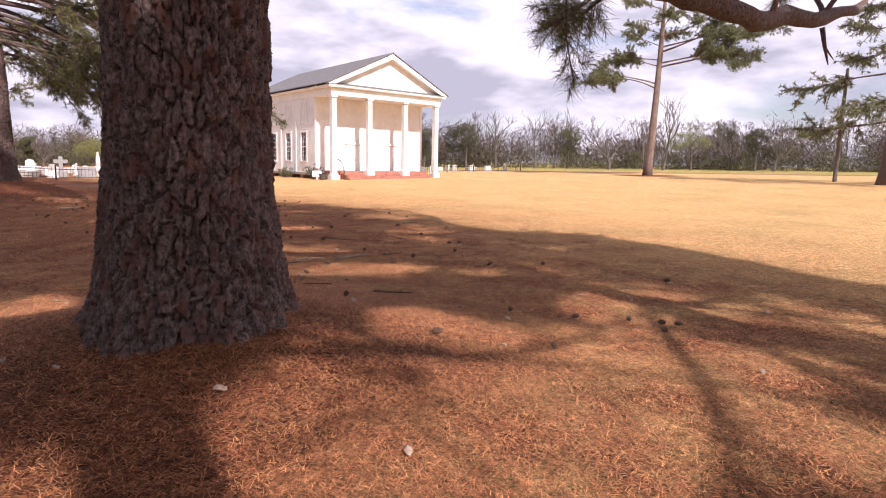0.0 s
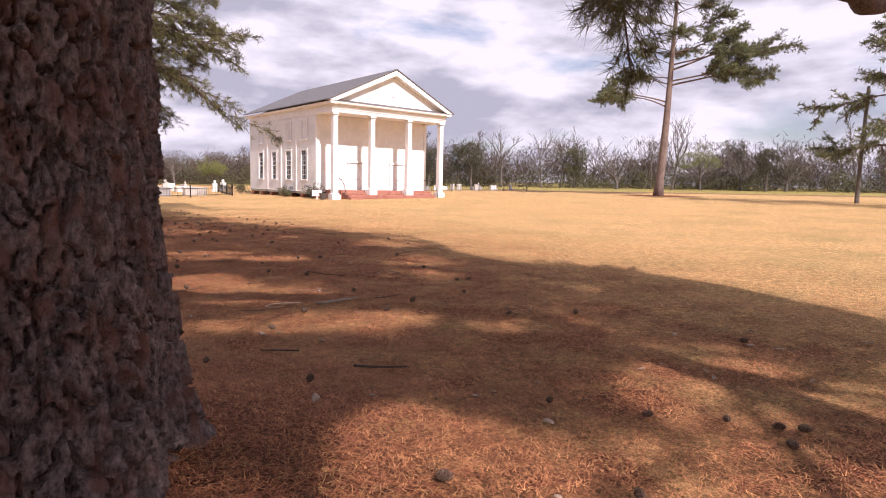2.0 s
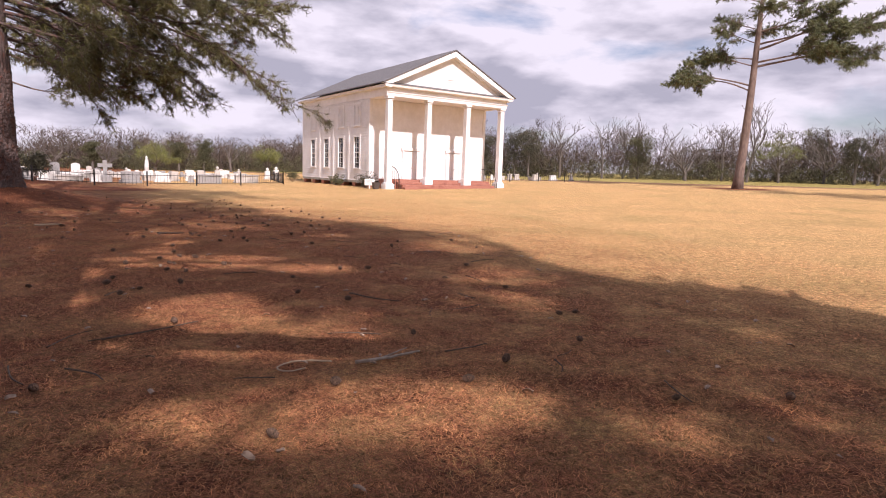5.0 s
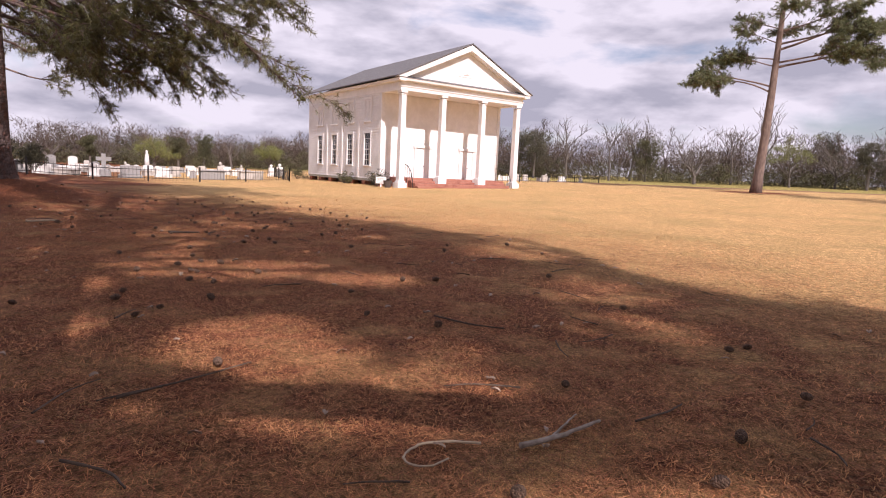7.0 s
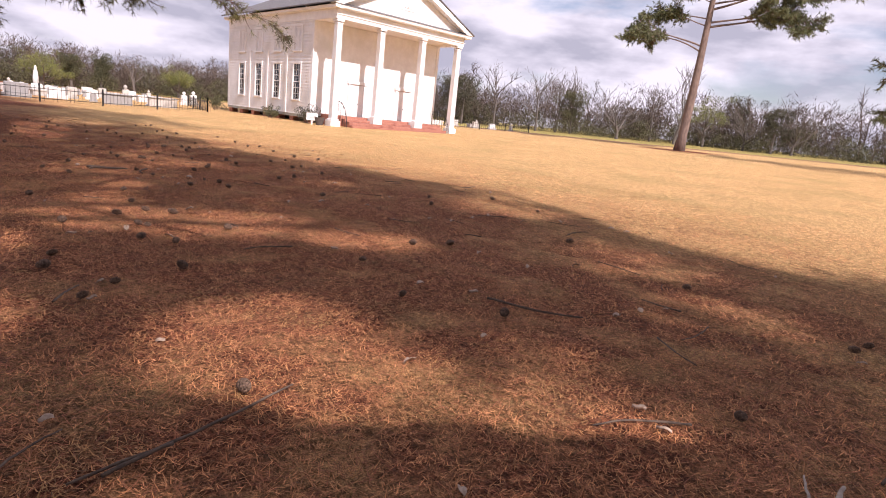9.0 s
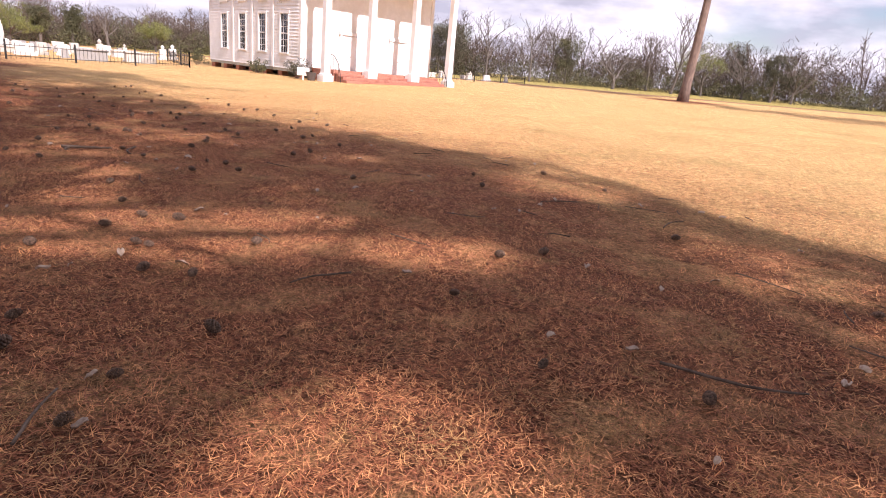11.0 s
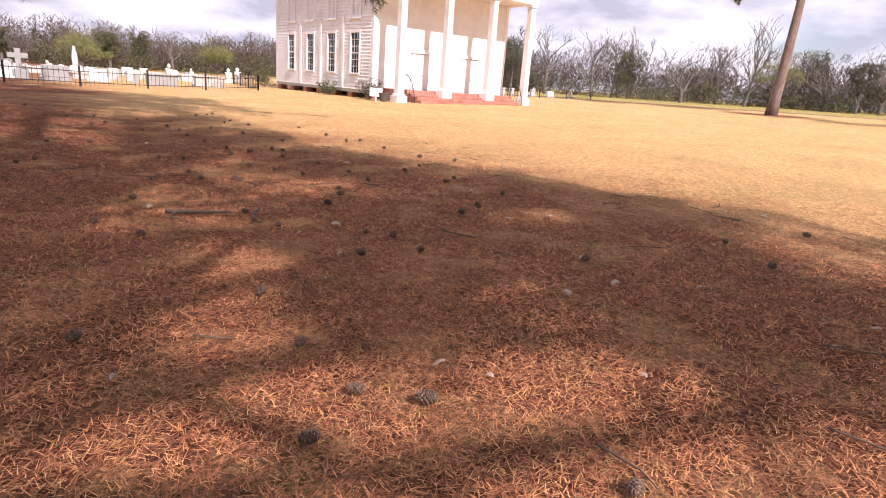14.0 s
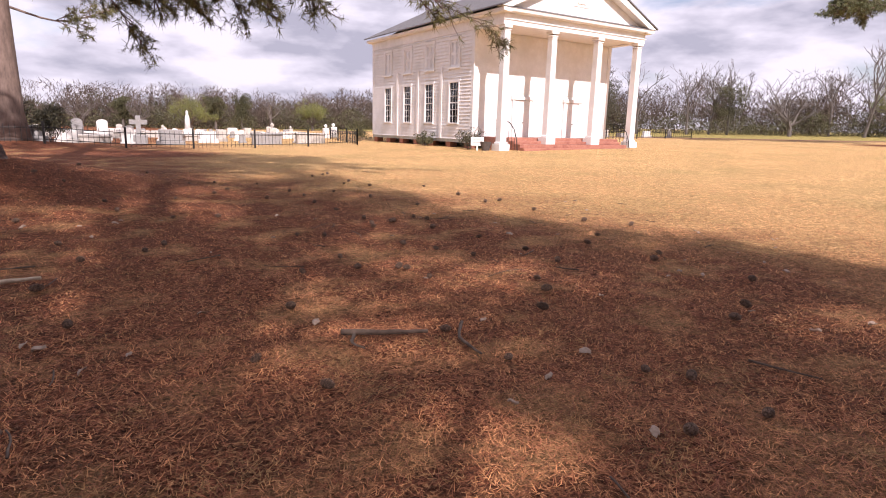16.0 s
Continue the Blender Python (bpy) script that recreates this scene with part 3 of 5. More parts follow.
FLECKS_MIDDLE = [(5.0, 7.6, 0.5, 0.4), (5.7, 7.4, 0.4, 0.4), (5.3, 5.95, 0.7, 0.35), (4.45, 6.2, 0.35, 0.25), (6.1, 5.8, 0.4, 0.3), (8.9, 9.9, 0.9, 0.6), (8.0, 8.4, 0.42, 0.42), (4.6, 9.3, 0.35, 0.5), (4.75, 8.6, 0.5, 0.25), (4.7, 7.7, 0.42, 0.3), (6.05, 8.4, 0.2, 0.2), (3.0, 9.9, 0.3, 0.4), (3.0, 11.8, 0.35, 0.35)]
FLECKS_END = [(9.7, 13.1, 0.9, 0.5), (2.9, 14.1, 0.3, 0.35), (4.2, 12.7, 0.4, 0.45), (4.9, 12.0, 0.45, 0.3), (4.3, 13.9, 0.22, 0.3), (5.0, 13.0, 0.22, 0.2), (5.6, 12.4, 0.4, 0.3), (6.3, 11.3, 0.45, 0.2), (5.8, 17.9, 0.8, 0.45), (7.75, 15.6, 0.4, 0.25), (3.3, 23.2, 1.0, 0.4), (4.6, 15.0, 0.18, 0.18), (4.0, 16.7, 0.18, 0.18), (3.3, 13.2, 0.15, 0.25)]
# where the canopy's shade ends on the lawn, as x over y
SHADE_Y, SHADE_X = (-2, 2, 5.3, 7.5, 8.5, 9.8, 11.5, 13, 15, 16.9, 18.4, 20.4, 22.5, 24.2, 27), (11.5, 11.7, 12.4, 12.2, 11.3, 10.5, 10.7, 11.1, 11.6, 10.4, 9.9, 8.6, 7.6, 7.9, 7.5)


def sunlit_gaps(C, grow=0.25):
    """True for the tufts that stay: clearings let the sun through, and the crowns end where their shade ends."""
    run = C[:, 2] / math.tan(SUN_EL)
    gx, gy = C[:, 0] - run * math.sin(SUN_AZ), C[:, 1] - run * math.cos(SUN_AZ)
    keep = gx < np.interp(gy, SHADE_Y, SHADE_X) - 0.2
    a = radians(30)
    for x, y, w, d in FLECKS_START + FLECKS_MIDDLE + FLECKS_END:
        u, v = (gx - x) * math.cos(a) - (gy - y) * math.sin(a), (gx - x) * math.sin(a) + (gy - y) * math.cos(a)
        keep &= (u / (w + grow)) ** 2 + (v / (d + grow)) ** 2 > 1
    return keep


def pine(x, y, height, radius, limbs, seed, label, bark=None, needles=None, lean=(0, 0), per=34, width=0.007, length=0.2, tufts=9, reach=0.75, trunk=True, wobble=0.12, fork=1.0, spread=0.8, droop=0.25, flat=0.6, gaps=False, inner=0.45):
    """A pine: limbs are (height, bearing in degrees from +x, length, rise, sag)."""
    rng = np.random.default_rng(seed)
    tree = empty("pine_tree", (0, 0, 0), label, "tree")
    path = trunk_path(rng, x, y, height, lean, wobble)
    if trunk:
        n = len(path) - 1
        rad = [radius * (1.35 if k == 0 else 1) * (1 - 0.86 * (k / n) ** 1.15) for k in range(n + 1)]
        part("trunk", tube(bmesh.new(), path, rad, 18), bark or BARK_SUNLIT, tree, smooth=True)
    carriers = []
    for h, bearing, ln, rise, sag in limbs:
        p = at_height(path, h)
        a = radians(bearing)
        if gaps and math.cos(a) > 0.1:
            fall = p.y + math.sin(a) * ln + (h + rise) / math.tan(SUN_EL)
            ln = max(min(ln, (float(np.interp(fall, SHADE_Y, SHADE_X)) - p.x) / math.cos(a)), 1.5)
        pts, steps, ph = [], 9, rng.uniform(0, 6)
        for k in range(steps + 1):
            f = k / steps
            w = 0.06 * ln * math.sin(ph + 5 * f) * f
            pts.append(p + Vector((math.cos(a) * ln * f - math.sin(a) * w, math.sin(a) * ln * f + math.cos(a) * w, rise * f - sag * math.sin(math.pi * min(f * 1.05, 1)) + 0.04 * ln * math.sin(ph * 2 + 7 * f) * f)))
        r0 = max(0.018 * ln ** 0.8, 0.025)
        wood = bmesh.new()
        tube(wood, pts, [r0 * (1 - 0.88 * k / steps) for k in range(steps + 1)], 7, cap=False)
        carriers.append((pts, inner))
        for s in range(int(2 + ln * 0.9 * fork)):
            f = rng.uniform(0.3, 0.92)
            i = int(f * steps)
            d = (pts[i + 1] - pts[i]).normalized()
            out = Vector((-d.y, d.x, 0)) * (1 if s % 2 else -1)
            sub = wander(rng, pts[i], d * 0.7 + out * rng.uniform(0.5, 1.0) + Vector((0, 0, rng.uniform(-0.25, 0.35))), ln * rng.uniform(0.22, 0.42) * (1.2 - f * 0.5), 5, 0.14, 0.0)
            if gaps and not sunlit_gaps(np.array(sub)[1:], 0.0).all():
                continue
            rr = r0 * (1 - 0.8 * f) * 0.55
            tube(wood, sub, [max(rr * (1 - 0.8 * k / 5), 0.006) for k in range(6)], 5, cap=False)
            carriers.append((sub, 0.25))
        part("limb", wood, bark or BARK_SUNLIT, tree, smooth=True)
    C, D, P = spray(rng, carriers, tufts, reach, droop, flat)
    if gaps:
        keep = sunlit_gaps(C)
        C, D, P = C[keep], D[keep], P[keep]
    tagged(array_mesh("twig_spray", *twig_mesh(P, C, rng, max(width * 0.7, 0.005)), bark or BARK_SUNLIT, tree), kind="stuff")
    V, F = needle_clumps(C, D, rng, per, length, width, spread)
    array_mesh("crown", V, F, needles or NEEDLES, tree)
    return tree


def ring_limbs(rng, z0, z1, n, longest, shortest, rise=0.6, sag=0.4, arc=(0, 360)):
    out = []
    for k in range(n):
        f = k / max(n - 1, 1)
        ln = longest + (shortest - longest) * f
        out.append((z0 + (z1 - z0) * f, arc[0] + (arc[1] - arc[0]) * ((k * 0.618) % 1) + rng.uniform(-12, 12), ln * rng.uniform(0.8, 1.1), rise * rng.uniform(0.4, 1.4), sag * rng.uniform(0.3, 1.3)))
    return out


def big_trunk(name, x, y, height, r_mid, flare, seed, rows_n, cols_n, z_fine, parent, plate=(0.062, 0.18), depth=0.075):
    """An old pine's trunk with furrowed bark plates as relief: fine up to z_fine, coarser above."""
    rng = np.random.default_rng(seed)
    g = gz(x, y) - 0.22
    zs = np.r_[np.linspace(0, z_fine, rows_n), np.linspace(z_fine, height, 30)[1:]]
    th = np.linspace(0, 2 * math.pi, cols_n, endpoint=False)
    T, Z = np.meshgrid(th, zs)
    round_len = 2 * math.pi * r_mid
    # plates: a jittered, staggered net of cells with wandering borders
    nu, nv = int(round_len / plate[0]), int(z_fine / plate[1]) + 2
    jag = [(rng.integers(9, 60), rng.uniform(8, 70), rng.uniform(0, 6.3)) for _ in range(14)]
    rag = sum(np.sin(T * m + Z * w + p) for m, w, p in jag) / 5
    U = T / (2 * math.pi) * nu + 0.3 * np.sin(Z * 2.3 + 1.7 * np.sin(T * 3)) + 0.14 * np.sin(Z * 9.7 + T * 5) + 0.1 * rag
    W = Z / plate[1] + 0.3 * np.sin(T * 4 + 0.6) + 0.22 * np.sin(T * 17) + 0.16 * np.roll(rag, cols_n // 3, 1)
    f1, f2 = np.full(T.shape, 9.0), np.full(T.shape, 9.0)
    own = np.zeros(T.shape)
    jit = rng.uniform(-0.42, 0.42, (nu, nv + 4, 2))
    tone = rng.uniform(0, 1, (nu, nv + 4))
    iu, iv = np.floor(U).astype(int), np.floor(W).astype(int)
    for du in (-1, 0, 1):
        for dv in (-1, 0, 1):
            cu, cv = iu + du, np.clip(iv + dv, -1, nv + 1)
            j = jit[cu % nu, cv]
            stag = 0.5 * (cu % 2)
            d = np.maximum(np.abs(U - cu - 0.5 - j[..., 0]) * 1.25, np.abs(W - cv - 0.5 - stag + 0.25 - j[..., 1]) * 0.8) + 0.25 * np.hypot(U - cu - 0.5 - j[..., 0], W - cv - 0.5 - stag + 0.25 - j[..., 1])
            closer = d < f1
            f2 = np.where(closer, f1, np.minimum(f2, d))
            own = np.where(closer, tone[cu % nu, cv], own)
            f1 = np.where(closer, d, f1)
    crack = ease(f2 - f1, 0.02, 0.2)
    rough = 0.005 * np.round(1.5 * np.sin(U * 7 + W * 5) * np.sin(W * 9 + U * 3)) + 0.0035 * rng.normal(size=T.shape)
    relief = depth * (crack * (0.5 + 0.6 * own) - 0.6) + rough
    fade = np.where(Z > z_fine, 0.4, 1.0)
    f = Z / height
    base_r = r_mid * (1.03 - 0.8 * f ** 1.1) + flare * np.exp(-Z / 0.42) * (1 + 0.35 * np.sin(T * 5 + 1) + 0.22 * np.sin(T * 9 + 2.2)) + 0.16 * r_mid * np.exp(-Z / 1.5)
    base_r = base_r * (1 + 0.025 * np.sin(T * 2 + 0.8) + 0.012 * np.sin(T * 5 + Z))
    R = base_r + relief * fade
    lean_x, lean_y = 0.012 * Z + 0.05 * np.sin(Z * 0.35), 0.03 * np.sin(Z * 0.28)
    V = np.c_[(x + lean_x + R * np.cos(T)).ravel(), (y + lean_y + R * np.sin(T)).ravel(), (g + Z).ravel()]
    idx = np.arange(T.size).reshape(T.shape)
    nxt = np.roll(idx, -1, 1)
    F = np.c_[idx[:-1].ravel(), nxt[:-1].ravel(), nxt[1:].ravel(), idx[1:].ravel()]
    return array_mesh(name, V, F, BARK, parent, smooth=False)


def old_pine(x, y, seed, height, r, flare, limbs, label, rows_n=430, cols_n=320, z_fine=3.9, **more):
    tree = pine(x, y, height, r, limbs, seed, label, BARK, NEEDLES, trunk=False, **more)
    big_trunk("trunk", x, y, height, r, flare, seed + 1, rows_n, cols_n, z_fine, tree)
    return tree


rt = np.random.default_rng(5)
# the pine passed at the start
FIRST = old_pine(TREE1[0] + 0.03, TREE1[1], 11, 23.5, 0.48, 0.2, ring_limbs(rt, 9.0, 23, 36, 7.6, 3.4, 1.0, 0.5) + [(8.6, -12, 8.5, 0.8, 0.2), (9.5, 22, 8.5, 0.8, 0.2), (11, 2, 8.0, 0.8, 0.2), (12.5, -20, 7.5, 0.6, 0.2), (9, 45, 8.0, 0.8, 0.2)],
                 "huge old pine with deeply furrowed grey-brown bark plates", per=12, width=0.036, length=0.25, tufts=18, reach=1.2, gaps=True)
# the pine on the mound whose boughs hang towards the lawn
old_pine(*TREE2, 21, 19.0, 0.5, 0.2, ring_limbs(rt, 9.6, 18.5, 24, 6.5, 2.5, 0.8, 0.5)
         + [(7.2, -2, 9.4, -3.2, -0.9), (7.6, 6, 8.8, -2.8, -0.9), (6.6, 12, 7.4, -2.8, -0.7), (8.2, -8, 9.4, -2.2, -0.8), (8.6, 3, 9.4, -1.8, -0.7), (6.0, 44, 4.4, -2.8, -0.5), (6.2, 30, 5.4, -2.6, -0.5), (5.6, 24, 3.4, -1.8, -0.3)]
         + [(6.4, 16, 6.4, -2.8, -0.6), (7.0, 24, 7.0, -3.0, -0.7), (7.8, 20, 7.0, -2.2, -0.6), (8.8, 14, 8.4, -2.0, -0.6), (7.4, -14, 8.0, -2.6, -0.6), (8.0, 34, 6.0, -2.2, -0.5), (9.0, -4, 8.6, -1.4, -0.5), (9.4, 26, 7.6, -1.2, -0.4)]
         + [(9.6, 8, 7.8, -0.8, -0.3), (5.2, -10, 3.0, -1.4, -0.2), (6.8, -20, 5.5, -2.4, -0.4), (7.0, 54, 5.0, -2.6, -0.4), (6.2, 4, 5.2, -2.0, -0.4), (5.9, -30, 4.0, -2.0, -0.3), (8.4, -25, 7.0, -1.8, -0.4), (5.4, 8, 4.4, -1.6, -0.3), (5.8, -4, 6.4, -2.0, -0.5)],
         "tall pine with drooping green boughs on a straw mound", rows_n=200, cols_n=150, z_fine=4.0, per=15, width=0.018, length=0.21, tufts=19, reach=0.65, flat=0.9, inner=0.14)
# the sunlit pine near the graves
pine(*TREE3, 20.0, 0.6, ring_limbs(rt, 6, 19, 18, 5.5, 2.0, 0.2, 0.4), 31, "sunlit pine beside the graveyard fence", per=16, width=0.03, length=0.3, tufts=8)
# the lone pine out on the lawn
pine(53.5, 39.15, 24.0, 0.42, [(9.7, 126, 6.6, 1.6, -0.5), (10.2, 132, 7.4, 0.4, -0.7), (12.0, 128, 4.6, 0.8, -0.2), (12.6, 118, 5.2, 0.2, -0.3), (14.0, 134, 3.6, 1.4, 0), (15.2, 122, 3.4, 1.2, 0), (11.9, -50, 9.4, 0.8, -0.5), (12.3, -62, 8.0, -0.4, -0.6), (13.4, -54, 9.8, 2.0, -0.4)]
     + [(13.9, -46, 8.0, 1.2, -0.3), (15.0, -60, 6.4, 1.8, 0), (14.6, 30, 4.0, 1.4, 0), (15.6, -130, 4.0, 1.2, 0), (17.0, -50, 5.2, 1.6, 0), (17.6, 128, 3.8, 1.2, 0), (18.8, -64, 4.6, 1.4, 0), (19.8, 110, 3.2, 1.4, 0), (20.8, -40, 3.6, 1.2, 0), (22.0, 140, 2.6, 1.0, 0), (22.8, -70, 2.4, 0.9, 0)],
     41, "lone tall pine standing on the open lawn", BARK_SUNLIT, NEEDLES_FAR, lean=(0.02, -0.03), per=15, width=0.04, length=0.3, tufts=19, reach=1.05, wobble=0.35, fork=1.3, droop=-0.1, flat=0.9)
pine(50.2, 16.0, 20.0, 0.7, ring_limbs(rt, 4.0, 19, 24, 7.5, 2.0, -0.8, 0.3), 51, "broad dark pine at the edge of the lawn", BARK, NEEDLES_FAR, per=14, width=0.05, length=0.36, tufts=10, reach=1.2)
# more pines of the grove behind, unseen, placed so their crowns shade the walk
for k, (px, py, ph, low) in enumerate(((-3.5, -4.5, 19.0, 8.0), (10.3, -12.0, 22.0, 11.0), (-6.0, 5.5, 19.0, 7.0), (-0.9, -10.5, 19.0, 9.5), (-1.6, 2.0, 16.0, 8.0), (2.3, -9.0, 21.0, 9.5), (7.6, -8.5, 17.0, 9.0))):
    pine(px, py, ph, 0.3 if k == 1 else 0.42, ring_limbs(np.random.default_rng(60 + k), low, ph - 0.6, 40 if k == 1 else 32, 4.4 if k == 3 else 6.4, 2.8, 0.6, 0.4), 70 + k, "tall pine of the shady grove", BARK, NEEDLES, per=10, width=0.042, length=0.28, tufts=21 if k == 1 else 18, reach=1.35, gaps=True)


def low_limb():
    """The long sagging limb of the first pine, with its upswept side branches."""
    rng = np.random.default_rng(77)
    wood = bmesh.new()
    pts = [Vector(p) for p in ((2.95, 2.55, 5.6), (4.2, 2.5, 4.75), (5.3, 2.5, 4.1), (6.4, 2.5, 3.66), (7.5, 2.5, 3.5), (8.5, 2.5, 3.4), (9.7, 2.5, 3.46), (11.0, 2.5, 3.7), (12.1, 2.6, 3.95), (12.8, 2.7, 4.2))]
    radii = [0.24, 0.21, 0.18, 0.155, 0.14, 0.13, 0.12, 0.1, 0.06, 0.02]
    fine, rad = [], []
    for k in range(len(pts) - 1):
        for s in range(4):
            f = s / 4
            fine.append(pts[k].lerp(pts[k + 1], f) + Vector(rng.normal(size=3)) * 0.03)
            rad.append((radii[k] * (1 - f) + radii[k + 1] * f) * rng.uniform(0.93, 1.08))
    tube(wood, fine, rad, 14)
    carriers = []
    subs = ((4, (0.5, 0.3, 0.9), 2.2), (4, (0.2, -0.4, 0.9), 2.6), (5, (0.5, 0.35, 0.9), 2.4), (5, (0.7, 0.4, 0.6), 2.4), (6, (0.4, -0.3, 0.9), 2.6), (6, (0.7, 0.35, 0.6), 2.4), (7, (0.5, -0.3, 0.8), 2.6), (7, (0.3, 0.5, 0.5), 1.4))
    for i, way, ln in subs:
        sub = wander(rng, pts[i], way, ln, 7, 0.12, 0.0)
        tube(wood, sub, [0.04 * (1 - 0.8 * k / 7) for k in range(8)], 6, cap=False)
        carriers.append((sub, 0.3))
    # thin twigs that hang down on the side of the lawn
    for s in range(5):
        p = pts[3].lerp(pts[4], rng.uniform(-0.3, 0.6)) + Vector((0, 0, -0.08))
        sub = wander(rng, p, (rng.uniform(0.0, 0.5), 0.85, rng.uniform(-0.6, -0.05)), rng.uniform(1.0, 1.7), 6, 0.16, -0.02)
        tube(wood, sub, [0.018 * (1 - 0.75 * k / 6) for k in range(7)], 5, cap=False)
        carriers.append((sub, 0.35))
    snag = [(10.9, 2.45, 3.5), (10.96, 2.42, 3.25), (11.06, 2.4, 3.02)]
    tube(wood, snag, [0.035, 0.025, 0.008], 6)
    tube(wood, [snag[1], (11.2, 2.4, 3.1)], [0.018, 0.006], 5)
    part("limb", wood, BARK, FIRST, "long low sagging limb", smooth=True)
    C, D, P = spray(rng, carriers, 20, 0.5, 0.1)
    tagged(array_mesh("twig_spray", *twig_mesh(P, C, rng, 0.005), BARK, FIRST), kind="stuff")
    array_mesh("limb_needles", *needle_clumps(C, D, rng, 34, 0.2, 0.006), NEEDLES, FIRST)


low_limb()


# ---- far woods ----
def leaf_cloud(rng, centres, sizes, count, leaf, squash=0.8):
    """Small leaf triangles strewn over lumpy clouds."""
    w = np.array(sizes) ** 2
    pick = rng.choice(len(centres), count, p=w / w.sum())
    R = rng.normal(size=(count, 3))
    R /= np.linalg.norm(R, axis=1, keepdims=True)
    rad = np.array(sizes)[pick, None] * rng.uniform(0.55, 1.05, (count, 1)) ** 0.6
    C = np.array(centres)[pick] + R * rad * (1, 1, squash)
    a, b = rng.normal(size=(count, 3)), rng.normal(size=(count, 3))
    a *= leaf / np.linalg.norm(a, axis=1, keepdims=True) * rng.uniform(0.6, 1.2, (count, 1))
    b *= leaf / np.linalg.norm(b, axis=1, keepdims=True) * rng.uniform(0.6, 1.2, (count, 1))
    return np.stack([C, C + a, C + b], 1).reshape(-1, 3), np.arange(count * 3).reshape(-1, 3)


def bare_crown(rng, bm, x, y, h, r, spread=0.5):
    z = gz(x, y) - 0.2
    top = wander(rng, (x, y, z), (rng.normal() * 0.06, rng.normal() * 0.06, 1), h * 0.95, 8, 0.06, 0.03)
    tube(bm, top, [r * (1 - 0.9 * k / 8) for k in range(9)], 5, cap=False)
    for k in range(int(9 + h * 0.9)):
        i = rng.integers(2, 8)
        p = top[i].lerp(top[i - 1], rng.uniform())
        a = rng.uniform(0, 6.28)
        ln = h * rng.uniform(0.16, 0.36) * (1.2 - i / 10)
        sub = wander(rng, p, (math.cos(a) * spread, math.sin(a) * spread, 0.75), ln, 4, 0.16, 0.05)
        tube(bm, sub, [max(r * 0.32 * (1 - 0.8 * j / 4), 0.02) for j in range(5)], 3, cap=False)
        for q in range(5):
            j = rng.integers(1, 4)
            b = rng.uniform(0, 6.28)
            tw = wander(rng, sub[j], (math.cos(b) * 0.7, math.sin(b) * 0.7, 0.7), ln * 0.5, 3, 0.2, 0.03)
            tube(bm, tw, [0.03, 0.024, 0.018, 0.01], 3, cap=False)


def bearing_point(deg, dist):
    """A place at a bearing to the right of +y and a distance, from the middle of the walk."""
    return 2.5 + dist * math.sin(radians(deg)), 8 + dist * math.cos(radians(deg))


